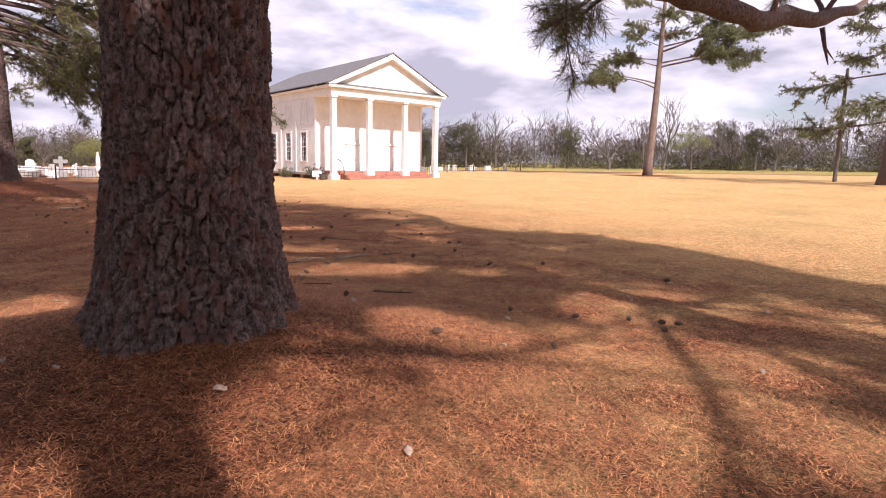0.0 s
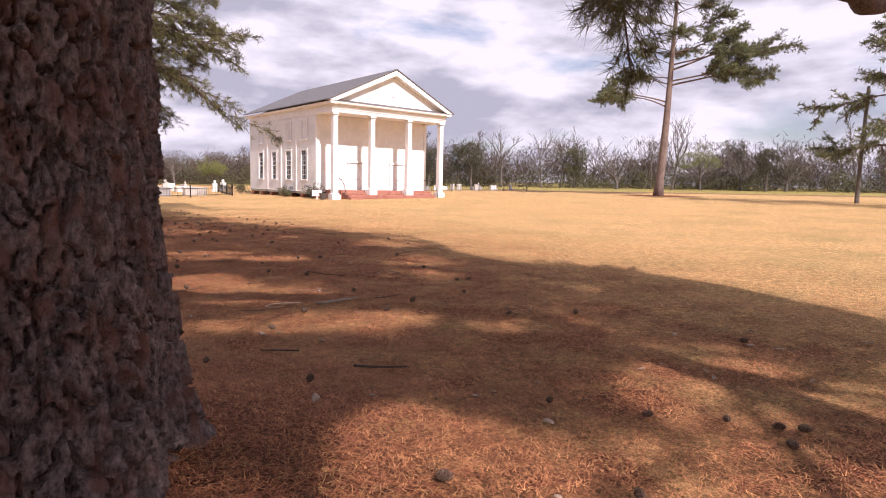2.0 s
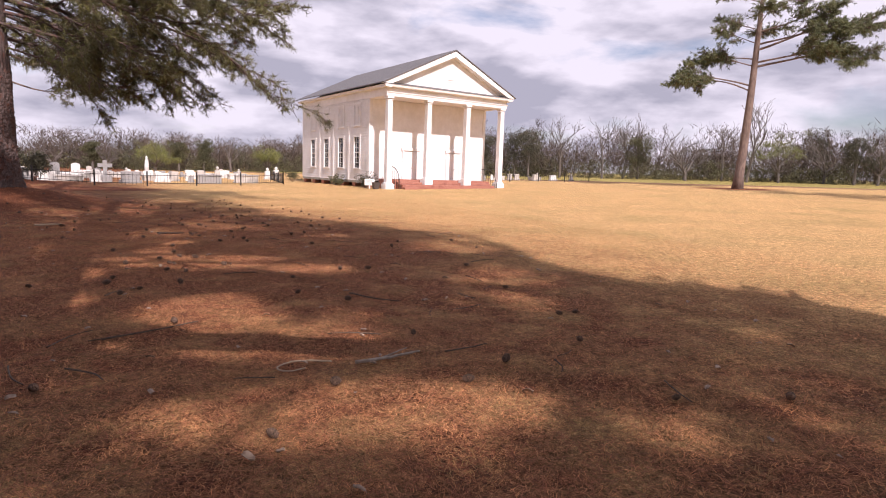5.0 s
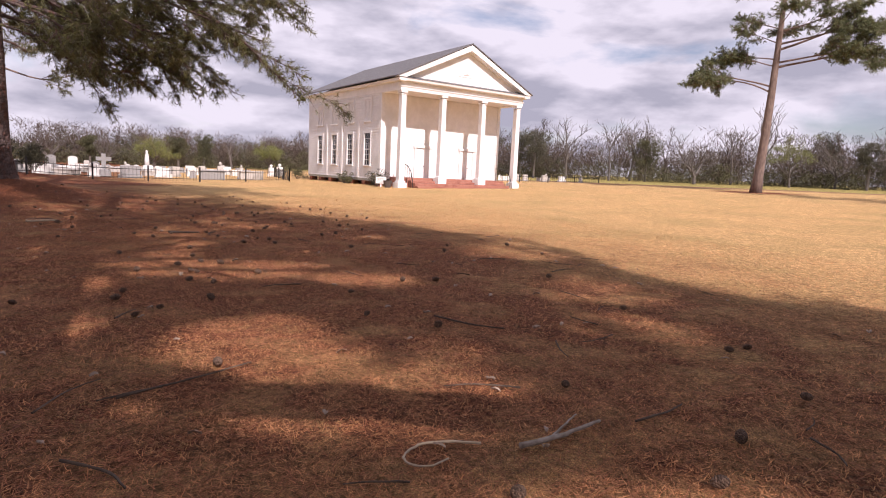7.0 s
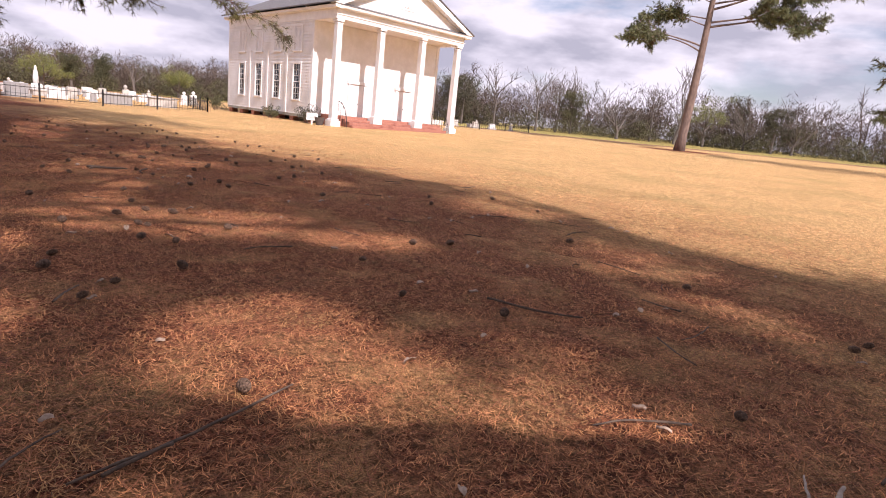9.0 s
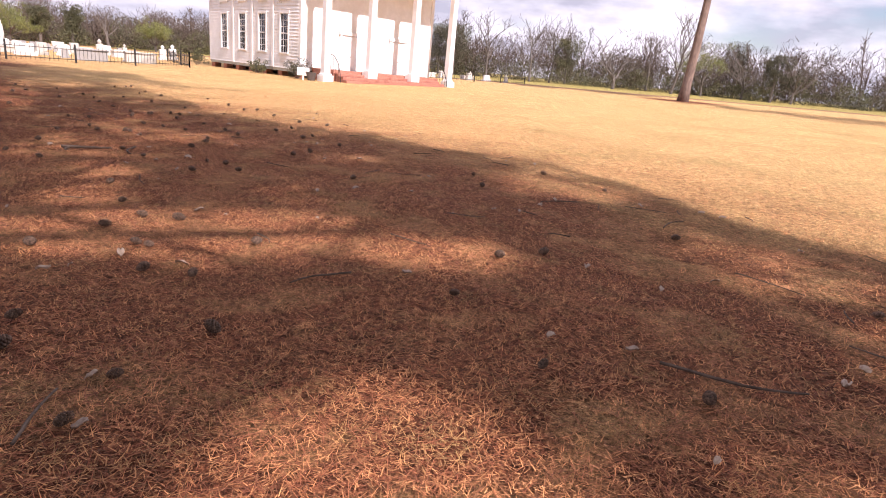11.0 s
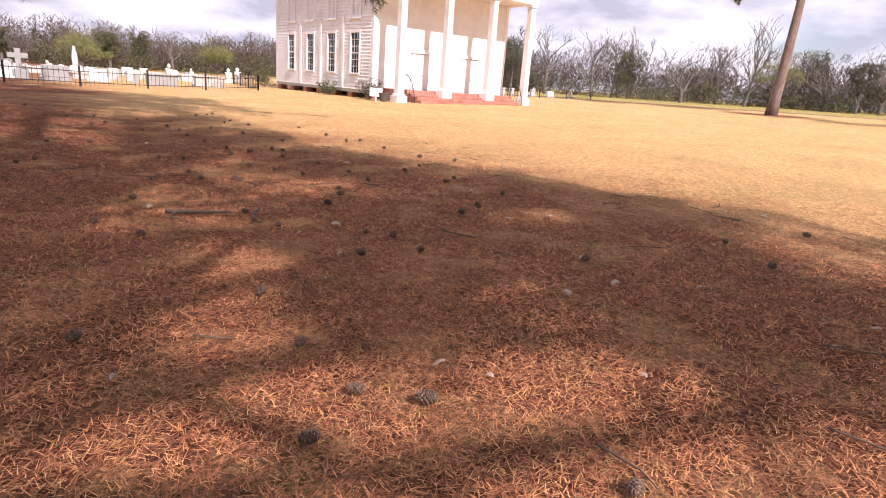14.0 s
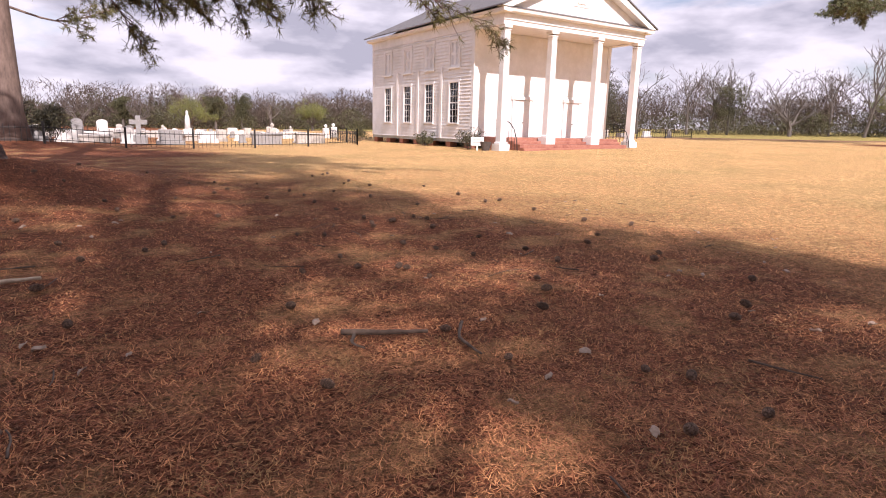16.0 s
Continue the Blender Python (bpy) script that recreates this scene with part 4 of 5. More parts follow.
def woods():
    rng = np.random.default_rng(101)
    bm = bmesh.new()
    for k in range(95):
        deg = rng.uniform(-18, 82)
        x, y = bearing_point(deg, rng.uniform(106, 135))
        bare_crown(rng, bm, x, y, (5 + 8 * rng.uniform() ** 1.5) * (0.68 if deg < 18 else 1.0), rng.uniform(0.06, 0.15), rng.uniform(0.3, 0.8))
    tagged(part("bare_woods", bm, TWIG), "leafless grey-brown winter woods behind the churchyard", "woods", kind="stuff")
    for nm, mat, n, lo, hi, size, near, seed, cnt, leaf, label in (
            ("olive_thicket", LEAF_OLIVE, 260, 0.3, 2.6, (1.0, 2.3), 100, 1, 65000, 0.22, "olive green undergrowth along the wood's edge"),
            ("dark_evergreens", LEAF_DARK, 260, 0.5, 4.0, (1.3, 2.6), 108, 2, 50000, 0.25, "dark evergreen shrubs and cedars among the woods"),
            ("brown_brush", LEAF_BROWN, 300, 0.4, 5.0, (1.2, 2.4), 112, 3, 70000, 0.24, "dense brown winter brush behind the bare trees")):
        r2 = np.random.default_rng(200 + seed)
        cs, ss = [], []
        for k in range(n):
            x, y = bearing_point(r2.uniform(-18, 84), near + 14 * r2.uniform())
            cs.append((x, y, gz(x, y) + lo + (hi - lo) * r2.uniform() ** 1.6))
            ss.append(r2.uniform(*size))
        V, F = leaf_cloud(r2, cs, ss, cnt, leaf)
        tagged(array_mesh(nm, V, F, mat), label, "woods", kind="stuff")
    # the haze of fine upright twigs that closes the gaps
    r4 = np.random.default_rng(344)
    n = 130000
    lump = r4.uniform(-18, 84, 400)
    tall = r4.uniform(3.5, 9.5, 400) * np.where(lump < 18, 0.7, 1.0)
    pick = r4.integers(0, 400, n)
    deg = np.radians(lump[pick] + r4.normal(size=n) * 0.55)
    dist = r4.uniform(106, 130, n)
    X, Y = 2.5 + dist * np.sin(deg), 8 + dist * np.cos(deg)
    Z = ground_z(X, Y) + tall[pick] * r4.uniform(0.0, 1.0, n) ** 0.8
    root = np.c_[X, Y, Z]
    way = np.c_[r4.normal(size=n) * 0.45, r4.normal(size=n) * 0.45, r4.uniform(0.3, 1.0, n)]
    side = np.cross(way, r4.normal(size=(n, 3)))
    side *= 0.042 / np.linalg.norm(side, axis=1, keepdims=True)
    V = np.stack([root - side, root + side, root + way * r4.uniform(0.5, 1.3, (n, 1))], 1).reshape(-1, 3)
    tagged(array_mesh("twig_thicket", V, np.arange(n * 3).reshape(-1, 3), TWIG), "fine bare twigs of the winter woods", "woods", kind="stuff")
    r3 = np.random.default_rng(333)
    cs, ss = [], []
    for k in range(300):
        x, y = bearing_point(r3.uniform(84, 342), r3.uniform(100, 125))
        cs.append((x, y, gz(x, y) + r3.uniform(0.5, 8)))
        ss.append(r3.uniform(2.5, 4.5))
    V, F = leaf_cloud(r3, cs, ss, 30000, 0.75)
    tagged(array_mesh("woods_behind", V, F, LEAF_OLIVE), "olive green woods round the churchyard", "woods", kind="stuff")


woods()


def bare_tree(deg, dist, h, r, spread, seed, label, leaves=None):
    rng = np.random.default_rng(seed)
    h = h * 0.72 if deg < 18 else h
    x, y = bearing_point(deg, dist)
    tree = empty("bare_tree", (x, y, gz(x, y)), label, "tree", "leafless trees at the wood's edge")
    bm = bmesh.new()
    stems = 1 if spread < 0.7 else 4
    trunk = wander(rng, (0, 0, -0.2), (0.02, 0, 1), h * (0.55 if stems == 1 else 0.2), 6, 0.05, 0.03)
    tube(bm, trunk, [r * (1 - 0.45 * k / 6) for k in range(7)], 8)
    part("trunk", bm, BARK_GREY, tree)
    wood, ends = bmesh.new(), []

    def grow(p, d, ln, rr, level):
        pts = wander(rng, p, d, ln, 5, 0.13, 0.04)
        tube(wood, pts, [max(rr * (1 - 0.6 * k / 5), 0.018) for k in range(6)], 5 if level < 2 else 3, cap=False)
        ends.append(pts[-1])
        if level < 3:
            for q in range(4):
                i = int(rng.integers(2, 6))
                a = rng.uniform(0, 6.28)
                way = (pts[i] - pts[i - 1]).normalized() * 0.8 + Vector((math.cos(a), math.sin(a), 0.25)) * spread
                grow(pts[i], way, ln * rng.uniform(0.45, 0.7), rr * 0.5, level + 1)
    for q in range(6 if stems == 1 else 7):
        a = q * 2.4 + rng.uniform(0, 0.5)
        i = int(rng.integers(3, 7))
        grow(trunk[i], (math.cos(a) * spread, math.sin(a) * spread, 0.8), h * rng.uniform(0.3, 0.42), r * 0.5, 1)
    part("branch_tangle", wood, BARK_GREY, tree)["kind"] = "stuff"
    if leaves:
        C = [(e.x, e.y, e.z) for e in ends]
        V, F = leaf_cloud(rng, C, [0.5] * len(C), 9000, 0.11)
        array_mesh("crown", V, F, leaves, tree)


for n, (deg, dist, h, r, spread, seed, leaves) in enumerate(((52.2, 96, 11.5, 0.3, 0.9, 1, None), (57.2, 98, 11.0, 0.22, 0.55, 2, None), (59.6, 100, 10.0, 0.2, 0.8, 3, LEAF_SPRING), (62.8, 102, 10.5, 0.22, 0.8, 4, None), (44.6, 100, 10.0, 0.2, 0.6, 5, None), (46.4, 104, 10.5, 0.2, 0.5, 6, None), (40.5, 100, 9.5, 0.2, 0.6, 7, None), (66.5, 100, 11.0, 0.22, 0.7, 8, None), (55.0, 104, 9.0, 0.18, 0.5, 9, None), (1.5, 92, 8.0, 0.25, 0.9, 10, LEAF_SPRING), (-6.5, 96, 8.5, 0.2, 0.7, 11, None), (8.0, 98, 9.0, 0.2, 0.6, 12, None), (-2.5, 98, 8.5, 0.2, 0.7, 13, None), (11.5, 96, 7.5, 0.2, 0.8, 14, LEAF_SPRING))):
    bare_tree(deg, dist, h, r, spread, 400 + seed, "tree just coming into yellow-green leaf" if leaves else "leafless grey tree at the edge of the woods", leaves)


def cedar(deg, dist, h, seed, mat, label):
    """A rounded evergreen with trunk and lumpy crown of small leaves."""
    rng = np.random.default_rng(seed)
    h = h * 0.68 if deg < 18 else h
    x, y = bearing_point(deg, dist)
    tree = empty("evergreen_tree", (x, y, gz(x, y)), label, "tree", "evergreens at the wood's edge")
    part("trunk", tube(bmesh.new(), [(0, 0, -0.2), (0.05, 0, h * 0.4), (0, 0, h * 0.8)], [0.2, 0.14, 0.04], 8), BARK_GREY, tree)
    cs = [(rng.normal() * h * 0.14, rng.normal() * h * 0.14, h * rng.uniform(0.35, 0.92)) for _ in range(26)]
    V, F = leaf_cloud(rng, cs, [h * rng.uniform(0.08, 0.15) for _ in cs], 9000, 0.14)
    array_mesh("crown", V, F, mat, tree)


for deg, dist, h, seed in ((36.0, 101, 8.0, 1), (37.4, 100, 8.8, 2), (47.8, 103, 7.5, 3), (62.0, 112, 9.0, 4), (65.0, 99, 6.5, 5), (3.4, 98, 7.0, 6), (-3.6, 100, 6.5, 7), (33.0, 99, 7.0, 8), (5.5, 104, 8.0, 9)):
    cedar(deg, dist, h, 500 + seed, LEAF_DARK if seed % 3 and deg > 18 else LEAF_OLIVE, "round-headed dark evergreen among bare woods")


# ---- churchyard things ----
def picket_fence(name, posts, label, height=0.82, step=0.2):
    """An iron fence between posts on the ground: each post, rail and panel of pickets."""
    fence = empty(name, (posts[0][0], posts[0][1], gz(*posts[0])), label, "fence")
    ox, oy, oz = fence.location
    for k, (x, y) in enumerate(posts):
        g = gz(x, y) - oz
        part("post", box(bmesh.new(), x - ox - 0.045, x - ox + 0.045, y - oy - 0.045, y - oy + 0.045, g - 0.1, g + height + 0.12, 0.01), IRON, fence)
        if k == 0:
            continue
        a, b = posts[k - 1], (x, y)
        ga = gz(*a) - oz
        for h in (0.18, height - 0.14):
            part("rail", tube(bmesh.new(), [(a[0] - ox, a[1] - oy, ga + h), (x - ox, y - oy, g + h)], 0.018, 5), IRON, fence)
        n = max(2, int(math.hypot(b[0] - a[0], b[1] - a[1]) / step))
        for q in range(1, n):
            f = q / n
            px, py, pg = a[0] + (x - a[0]) * f - ox, a[1] + (y - a[1]) * f - oy, ga + (g - ga) * f
            bm = bmesh.new()
            tube(bm, [(px, py, pg + 0.05), (px, py, pg + height - 0.06), (px, py, pg + height + 0.03)], [0.013, 0.013, 0.002], 4)
            part("picket", bm, IRON, fence)
    return fence


FENCE = [(-11.5, 42.6), (-8.4, 42.9), (-5.2, 43.2), (-2.0, 43.4), (1.1, 43.5), (3.95, 44.1), (6.9, 44.9), (9.9, 46.2), (13.3, 48.3)]
picket_fence("graveyard_fence", FENCE, "black iron picket fence along the graveyard")
picket_fence("graveyard_fence", [(13.3, 48.3), (13.7, 52.3), (14.1, 56.3), (14.5, 60.3)], "black iron picket fence between graves and church", step=0.3)
picket_fence("graveyard_fence", [(36.0, 57.5), (40.5, 58.2), (45.0, 59.0), (49.5, 59.8), (54.0, 60.6)], "low black iron fence on the church's far side", height=0.82, step=0.35)


def headstone(kind, w, h, t, mat):
    """One gravestone with its base, standing at the origin."""
    stone = new("gravestone")
    if kind == "tablet":
        arc = [(-w / 2, 0.12), (w / 2, 0.12), (w / 2, h - w * 0.3)] + [(w / 2 * math.cos(a), h - w * 0.3 + w * 0.3 * math.sin(a)) for a in (0.35, 0.8, 1.2, 1.57, 1.94, 2.34, 2.8)] + [(-w / 2, h - w * 0.3)]
        part("tablet", prism(bmesh.new(), arc, "y", -t / 2, t / 2), mat, stone)
        part("base", box(bmesh.new(), -w * 0.65, w * 0.65, -t, t, -0.15, 0.12, 0.015), mat, stone)
    elif kind == "block":
        part("die", box(bmesh.new(), -w / 2, w / 2, -t / 2, t / 2, 0.22, h, 0.03), mat, stone)
        part("base", box(bmesh.new(), -w * 0.62, w * 0.62, -t * 0.75, t * 0.75, -0.15, 0.22, 0.02), mat, stone)
    elif kind == "tomb":
        part("chest", box(bmesh.new(), -w / 2, w / 2, -t / 2, t / 2, -0.15, h - 0.12, 0.015), mat, stone)
        part("lid", box(bmesh.new(), -w / 2 - 0.06, w / 2 + 0.06, -t / 2 - 0.06, t / 2 + 0.06, h - 0.12, h, 0.025), mat, stone)
    elif kind == "cross":
        part("shaft", box(bmesh.new(), -0.13, 0.13, -0.1, 0.1, 0.45, h, 0.015), mat, stone)
        part("arm", box(bmesh.new(), -w / 2, w / 2, -0.098, 0.098, h * 0.68, h * 0.68 + 0.26, 0.015), mat, stone)
        part("base", box(bmesh.new(), -0.42, 0.42, -0.35, 0.35, -0.15, 0.45, 0.03), mat, stone)
    elif kind == "urn":
        part("pedestal", box(bmesh.new(), -w / 2, w / 2, -w / 2, w / 2, 0.2, h * 0.72, 0.03), mat, stone)
        part("base", box(bmesh.new(), -w * 0.7, w * 0.7, -w * 0.7, w * 0.7, -0.15, 0.2, 0.02), mat, stone)
        z, r = h * 0.72, w * 0.3
        part("urn", tube(bmesh.new(), [(0, 0, z), (0, 0, z + h * 0.05), (0, 0, z + h * 0.16), (0, 0, z + h * 0.22), (0, 0, z + h * 0.28)], [r * 0.5, r * 0.6, r * 1.15, r * 0.7, r * 0.15], 10), mat, stone, smooth=True)
    else:
        part("pedestal", box(bmesh.new(), -w * 0.5, w * 0.5, -w * 0.5, w * 0.5, 0.25, h * 0.38, 0.03), mat, stone)
        part("base", box(bmesh.new(), -w * 0.7, w * 0.7, -w * 0.7, w * 0.7, -0.15, 0.25, 0.02), mat, stone)
        z = h * 0.38
        part("pillar", tube(bmesh.new(), [(0, 0, z - 0.01), (0, 0, z + (h - z) * 0.35), (0, 0, z + (h - z) * 0.72), (0, 0, z + (h - z) * 0.8), (0, 0, z + (h - z) * 0.9), (0, 0, h)], [w * 0.3, w * 0.3, w * 0.22, w * 0.12, w * 0.16, w * 0.05], 10), mat, stone, smooth=True)
    return stone


def graves():
    rng = np.random.default_rng(700)
    names = {"tablet": "round-topped {} grave tablet on a base", "block": "squared {} gravestone block on its base", "tomb": "low {} box tomb with flat lid", "cross": "{} stone cross on a stepped base", "urn": "{} grave pedestal topped by an urn", "pillar": "tall {} monument pillar among the graves"}
    mats = {"white marble": MARBLE, "grey granite": GRANITE, "pale weathered": STONE}
    stock = {}

    def put(kind, w, h, t, colour, x, y, turn=0.0, tilt=0.0):
        w, h, t = w * 0.78, h * 0.72, t * 0.8
        key = (kind, w, h, t, colour)
        m = pose(x, y, gz(x, y), tilt, tilt * 0.6, turn)
        if key in stock:
            return copy_thing(stock[key], m)
        stock[key] = ob = headstone(kind, w, h, t, mats[colour])
        ob.matrix_world = m
        return tagged(ob, names[kind].format(colour), "gravestone", "gravestones of the churchyard")
    # the ones that stand out
    put("pillar", 0.75, 2.75, 0.4, "white marble", 3.9, 57.0)
    put("cross", 1.15, 2.1, 0.3, "grey granite", 1.3, 50.0)
    put("tablet", 0.72, 1.75, 0.16, "white marble", -0.7, 52.5)
    put("tablet", 0.78, 1.8, 0.16, "grey granite", -2.1, 53.5)
    put("tablet", 0.7, 1.25, 0.15, "white marble", 0.8, 48.8)
    put("tablet", 0.6, 1.35, 0.14, "white marble", 0.7, 52.0)
    put("urn", 0.55, 1.75, 0.3, "pale weathered", 9.2, 55.0)
    put("urn", 0.6, 1.6, 0.3, "white marble", 14.6, 62.5)
    put("block", 1.5, 1.15, 0.5, "grey granite", 2.9, 48.5)
    put("block", 2.2, 1.0, 0.8, "grey granite", -3.5, 46.4)
    put("tomb", 2.1, 0.95, 1.0, "grey granite", 8.1, 49.6)
    put("tomb", 2.2, 0.9, 1.0, "pale weathered", 11.0, 51.2)
    put("urn", 0.7, 1.7, 0.3, "white marble", 16.1, 66.0)
    kinds = (("tablet", 0.55, 0.95, 0.12, "white marble"), ("tablet", 0.62, 1.2, 0.13, "pale weathered"), ("block", 0.9, 0.85, 0.35, "grey granite"), ("block", 1.2, 0.95, 0.4, "white marble"), ("tomb", 2.0, 0.6, 0.95, "pale weathered"), ("tomb", 1.9, 0.75, 0.9, "white marble"), ("block", 0.75, 1.1, 0.4, "pale weathered"), ("tablet", 0.5, 0.75, 0.12, "grey granite"), ("urn", 0.45, 1.35, 0.3, "pale weathered"))
    for row in range(6):
        y0 = 49.5 + row * 4.3
        n = 13 + row
        for k in range(n):
            f = (k + rng.uniform(-0.3, 0.3)) / n
            x = -11.5 - row * 1.2 + f * (24.0 + row * 1.8)
            y = y0 + (x + 3) * 0.25 + rng.uniform(-0.9, 0.9)
            if x > 12.8 and y < 63 or math.hypot(x - 3.9, y - 57) < 1.4 or math.hypot(x - 1.3, y - 50) < 1.3:
                continue
            put(*kinds[rng.integers(0, len(kinds))], x, y, rng.uniform(-8, 8) + 10, rng.uniform(-2, 2))
    for k in range(15):
        x, y = 35 + k * 1.25 + rng.uniform(-0.4, 0.4), 62 + rng.uniform(0, 8)
        put(*kinds[rng.integers(0, len(kinds))], x, y, rng.uniform(-8, 8), rng.uniform(-2, 2))


graves()


def shrub(x, y, h, r, seed, mat, label, leaf=0.06, count=2600):
    rng = np.random.default_rng(seed)
    bush = empty("shrub", (x, y, gz(x, y)), label, "shrub")
    for k in range(6):
        a = k * 1.05
        stem = wander(rng, (0.05 * math.cos(a), 0.05 * math.sin(a), -0.08), (math.cos(a) * 0.5, math.sin(a) * 0.5, 1), h * 0.75, 5, 0.12)
        part("stem", tube(bmesh.new(), stem, [0.018 * (1 - 0.7 * j / 5) for j in range(6)], 5), BARK_GREY, bush)
    cs = [(rng.normal() * r * 0.45, rng.normal() * r * 0.45, h * rng.uniform(0.25, 0.85)) for _ in range(18)]
    array_mesh("crown", *leaf_cloud(rng, cs, [r * rng.uniform(0.3, 0.5) for _ in cs], count, leaf), mat, bush)
    return bush


shrub(*by_church(18.7, 43.1), 1.25, 0.75, 801, LEAF_DARK, "dark leafy shrub at the church's front corner")
shrub(*by_church(18.6, 47.75), 0.95, 0.5, 802, LEAF_OLIVE, "small olive shrub against the church wall")
shrub(*by_church(18.6, 57.2), 1.1, 0.55, 803, LEAF_OLIVE, "small olive shrub near the church's rear corner")
shrub(-2.1, 45.9, 2.0, 0.9, 804, LEAF_DARK, "dark evergreen bush beside the sunlit pine", 0.09, 4000)


def notice_sign(x, y):
    sign = empty("notice_sign", (x, y, gz(x, y)), "small white notice board on a short post", "sign", turn=-22)
    part("post", box(bmesh.new(), -0.04, 0.04, 0.0, 0.06, -0.1, 0.5, 0.008), WHITE, sign)
    part("board", box(bmesh.new(), -0.34, 0.34, -0.03, -0.002, 0.24, 0.68, 0.01), SIGN_WHITE, sign)
    for k in range(4):
        part("text_line", box(bmesh.new(), -0.24, 0.24 - 0.07 * (k % 2), -0.036, -0.031, 0.32 + k * 0.08, 0.345 + k * 0.08), GRANITE, sign)


notice_sign(*by_church(18.45, 42.0))


def planter(x, y):
    pot = empty("planter", (x, y, gz(x, y)), "dark round planter beside the church column", "planter")
    part("pot", tube(bmesh.new(), [(0, 0, -0.02), (0, 0, 0.1), (0, 0, 0.4), (0, 0, 0.46)], [0.2, 0.22, 0.29, 0.31], 18), TERRACOTTA, pot)
    part("soil", tube(bmesh.new(), [(0, 0, 0.44), (0, 0, 0.468)], [0.27, 0.27], 18), SOIL_AND_SHADE, pot)


planter(*by_church(18.85, 41.8))


def utility_pole(x, y):
    pole = empty("utility_pole", (x, y, gz(x, y)), "plain weathered wooden utility pole", "pole")
    part("shaft", tube(bmesh.new(), [(0, 0, -0.3), (0, 0, 4), (0.03, 0, 8.6)], [0.16, 0.14, 0.11], 12), BARK_GREY, pole)
    part("cap", tube(bmesh.new(), [(0.03, 0, 8.6), (0.03, 0, 8.72)], [0.12, 0.05], 12), IRON, pole)


utility_pole(53.0, 20.8)


# ---- things fallen on the ground ----
def cone_mesh():
    """An open pine cone lying along x, with spiralling scales."""
    V, F = [], []
    n = 74
    for k in range(n):
        f = k / (n - 1)
        a = k * 2.39996
        r = 0.034 * math.sin(math.pi * (0.12 + 0.84 * f)) ** 0.7
        x = -0.05 + 0.1 * f
        d = Vector((0.35 - 0.2 * f, math.cos(a), math.sin(a))).normalized()
        side = d.cross(Vector((1, 0, 0))).normalized() * (0.0075 + 0.004 * math.sin(math.pi * f))
        up = Vector((0.0035, 0, 0))
        root, tip = Vector((x, 0, 0)), Vector((x, 0, 0)) + d * r
        b = len(V)
        V += [root, tip - side, tip + up * 1.6, tip + side, tip - up]
        F += [(b, b + 1, b + 2), (b, b + 2, b + 3), (b, b + 3, b + 4), (b, b + 4, b + 1), (b + 1, b + 4, b + 2), (b + 4, b + 3, b + 2)]
    ob = array_mesh("pine_cone", np.array([tuple(v) for v in V]), np.array(F), CONE)
    return tagged(ob, "dark open pine cone lying on the straw", "pine cone", "fallen pine cones")


CONES = [(5.32, 1.51), (4.45, 1.9), (3.85, 4.43), (8.22, 4.88), (4.45, 14.2), (6.32, 7.35), (8.2, 7.55), (7.02, 14.08), (4.45, 13.46), (5.11, 11.93), (5.86, 10.48), (4.22, 12.66), (4.34, 12.12), (4.29, 11.6), (6.69, 11.0), (10.1, 12.73), (8.81, 10.82), (5.02, 15.79), (6.06, 16.95), (4.01, 17.23), (5.84, 15.2), (5.33, 14.73), (5.85, 14.74), (6.01, 20.65), (8.21, 18.96)]


def scatter_cones():
    rng = np.random.default_rng(900)
    spots = list(CONES)
    while len(spots) < 165:
        x, y = rng.uniform(-1.5, 11), rng.uniform(1.0, 29)
        keep = (0.2 + 0.8 * math.exp(-((x - 5.0) / 3.5) ** 2)) * (0.3 + 0.7 * math.exp(-((y - 19.5) / 6) ** 2))
        if rng.uniform() < keep and x < 11 - 0.18 * max(y - 14, 0) and math.hypot(x - TREE1[0], y - TREE1[1]) > 0.9:
            spots.append((x, y))
    first = cone_mesh()
    for k, (x, y) in enumerate(spots):
        s = rng.uniform(0.65, 1.0)
        m = pose(x, y, gz(x, y) + 0.03 + 0.02 * s, rng.uniform(0, 360), rng.uniform(-18, 18), rng.uniform(0, 360))
        if k == 0:
            first.matrix_world = m
            first.scale = (s, s, s)
        else:
            c = copy_thing(first, m)
            c.scale = (s, s, s)


scatter_cones()


def stick(name, pts, r, label, mat=None, forks=()):
    x, y = pts[0]
    ob = empty(name, (x, y, gz(x, y)), label, "stick")
    rng = np.random.default_rng(int(abs(x * 131 + y * 17)))

    def on_ground(path, rr):
        out = []
        ends = [path[0], *path, path[-1]]
        for a, b, c, d in zip(ends, ends[1:], ends[2:], ends[3:]):
            for k in range(5):
                f = k / 5
                px, py = ((2 * q + (r - p) * f + (2 * p - 5 * q + 4 * r - t) * f * f + (3 * q - p - 3 * r + t) * f ** 3) / 2 for p, q, r, t in zip(a, b, c, d))
                out.append((px + rng.normal() * rr * 0.25, py + rng.normal() * rr * 0.25))
        out.append(path[-1])
        return [(px - x, py - y, gz(px, py) - gz(x, y) + rr * 0.8 + 0.026) for px, py in out]
    p = on_ground(pts, r)
    part("stem", tube(bmesh.new(), p, [r * (1 - 0.45 * k / (len(p) - 1)) * rng.uniform(0.88, 1.12) for k in range(len(p))], 8), mat or DEADWOOD, ob, smooth=True)
    for path in forks:
        q = on_ground(path, r * 0.6)
        part("fork", tube(bmesh.new(), q, [r * 0.6 * (1 - 0.6 * k / (len(q) - 1)) for k in range(len(q))], 7), mat or DEADWOOD, ob, smooth=True)
    return ob


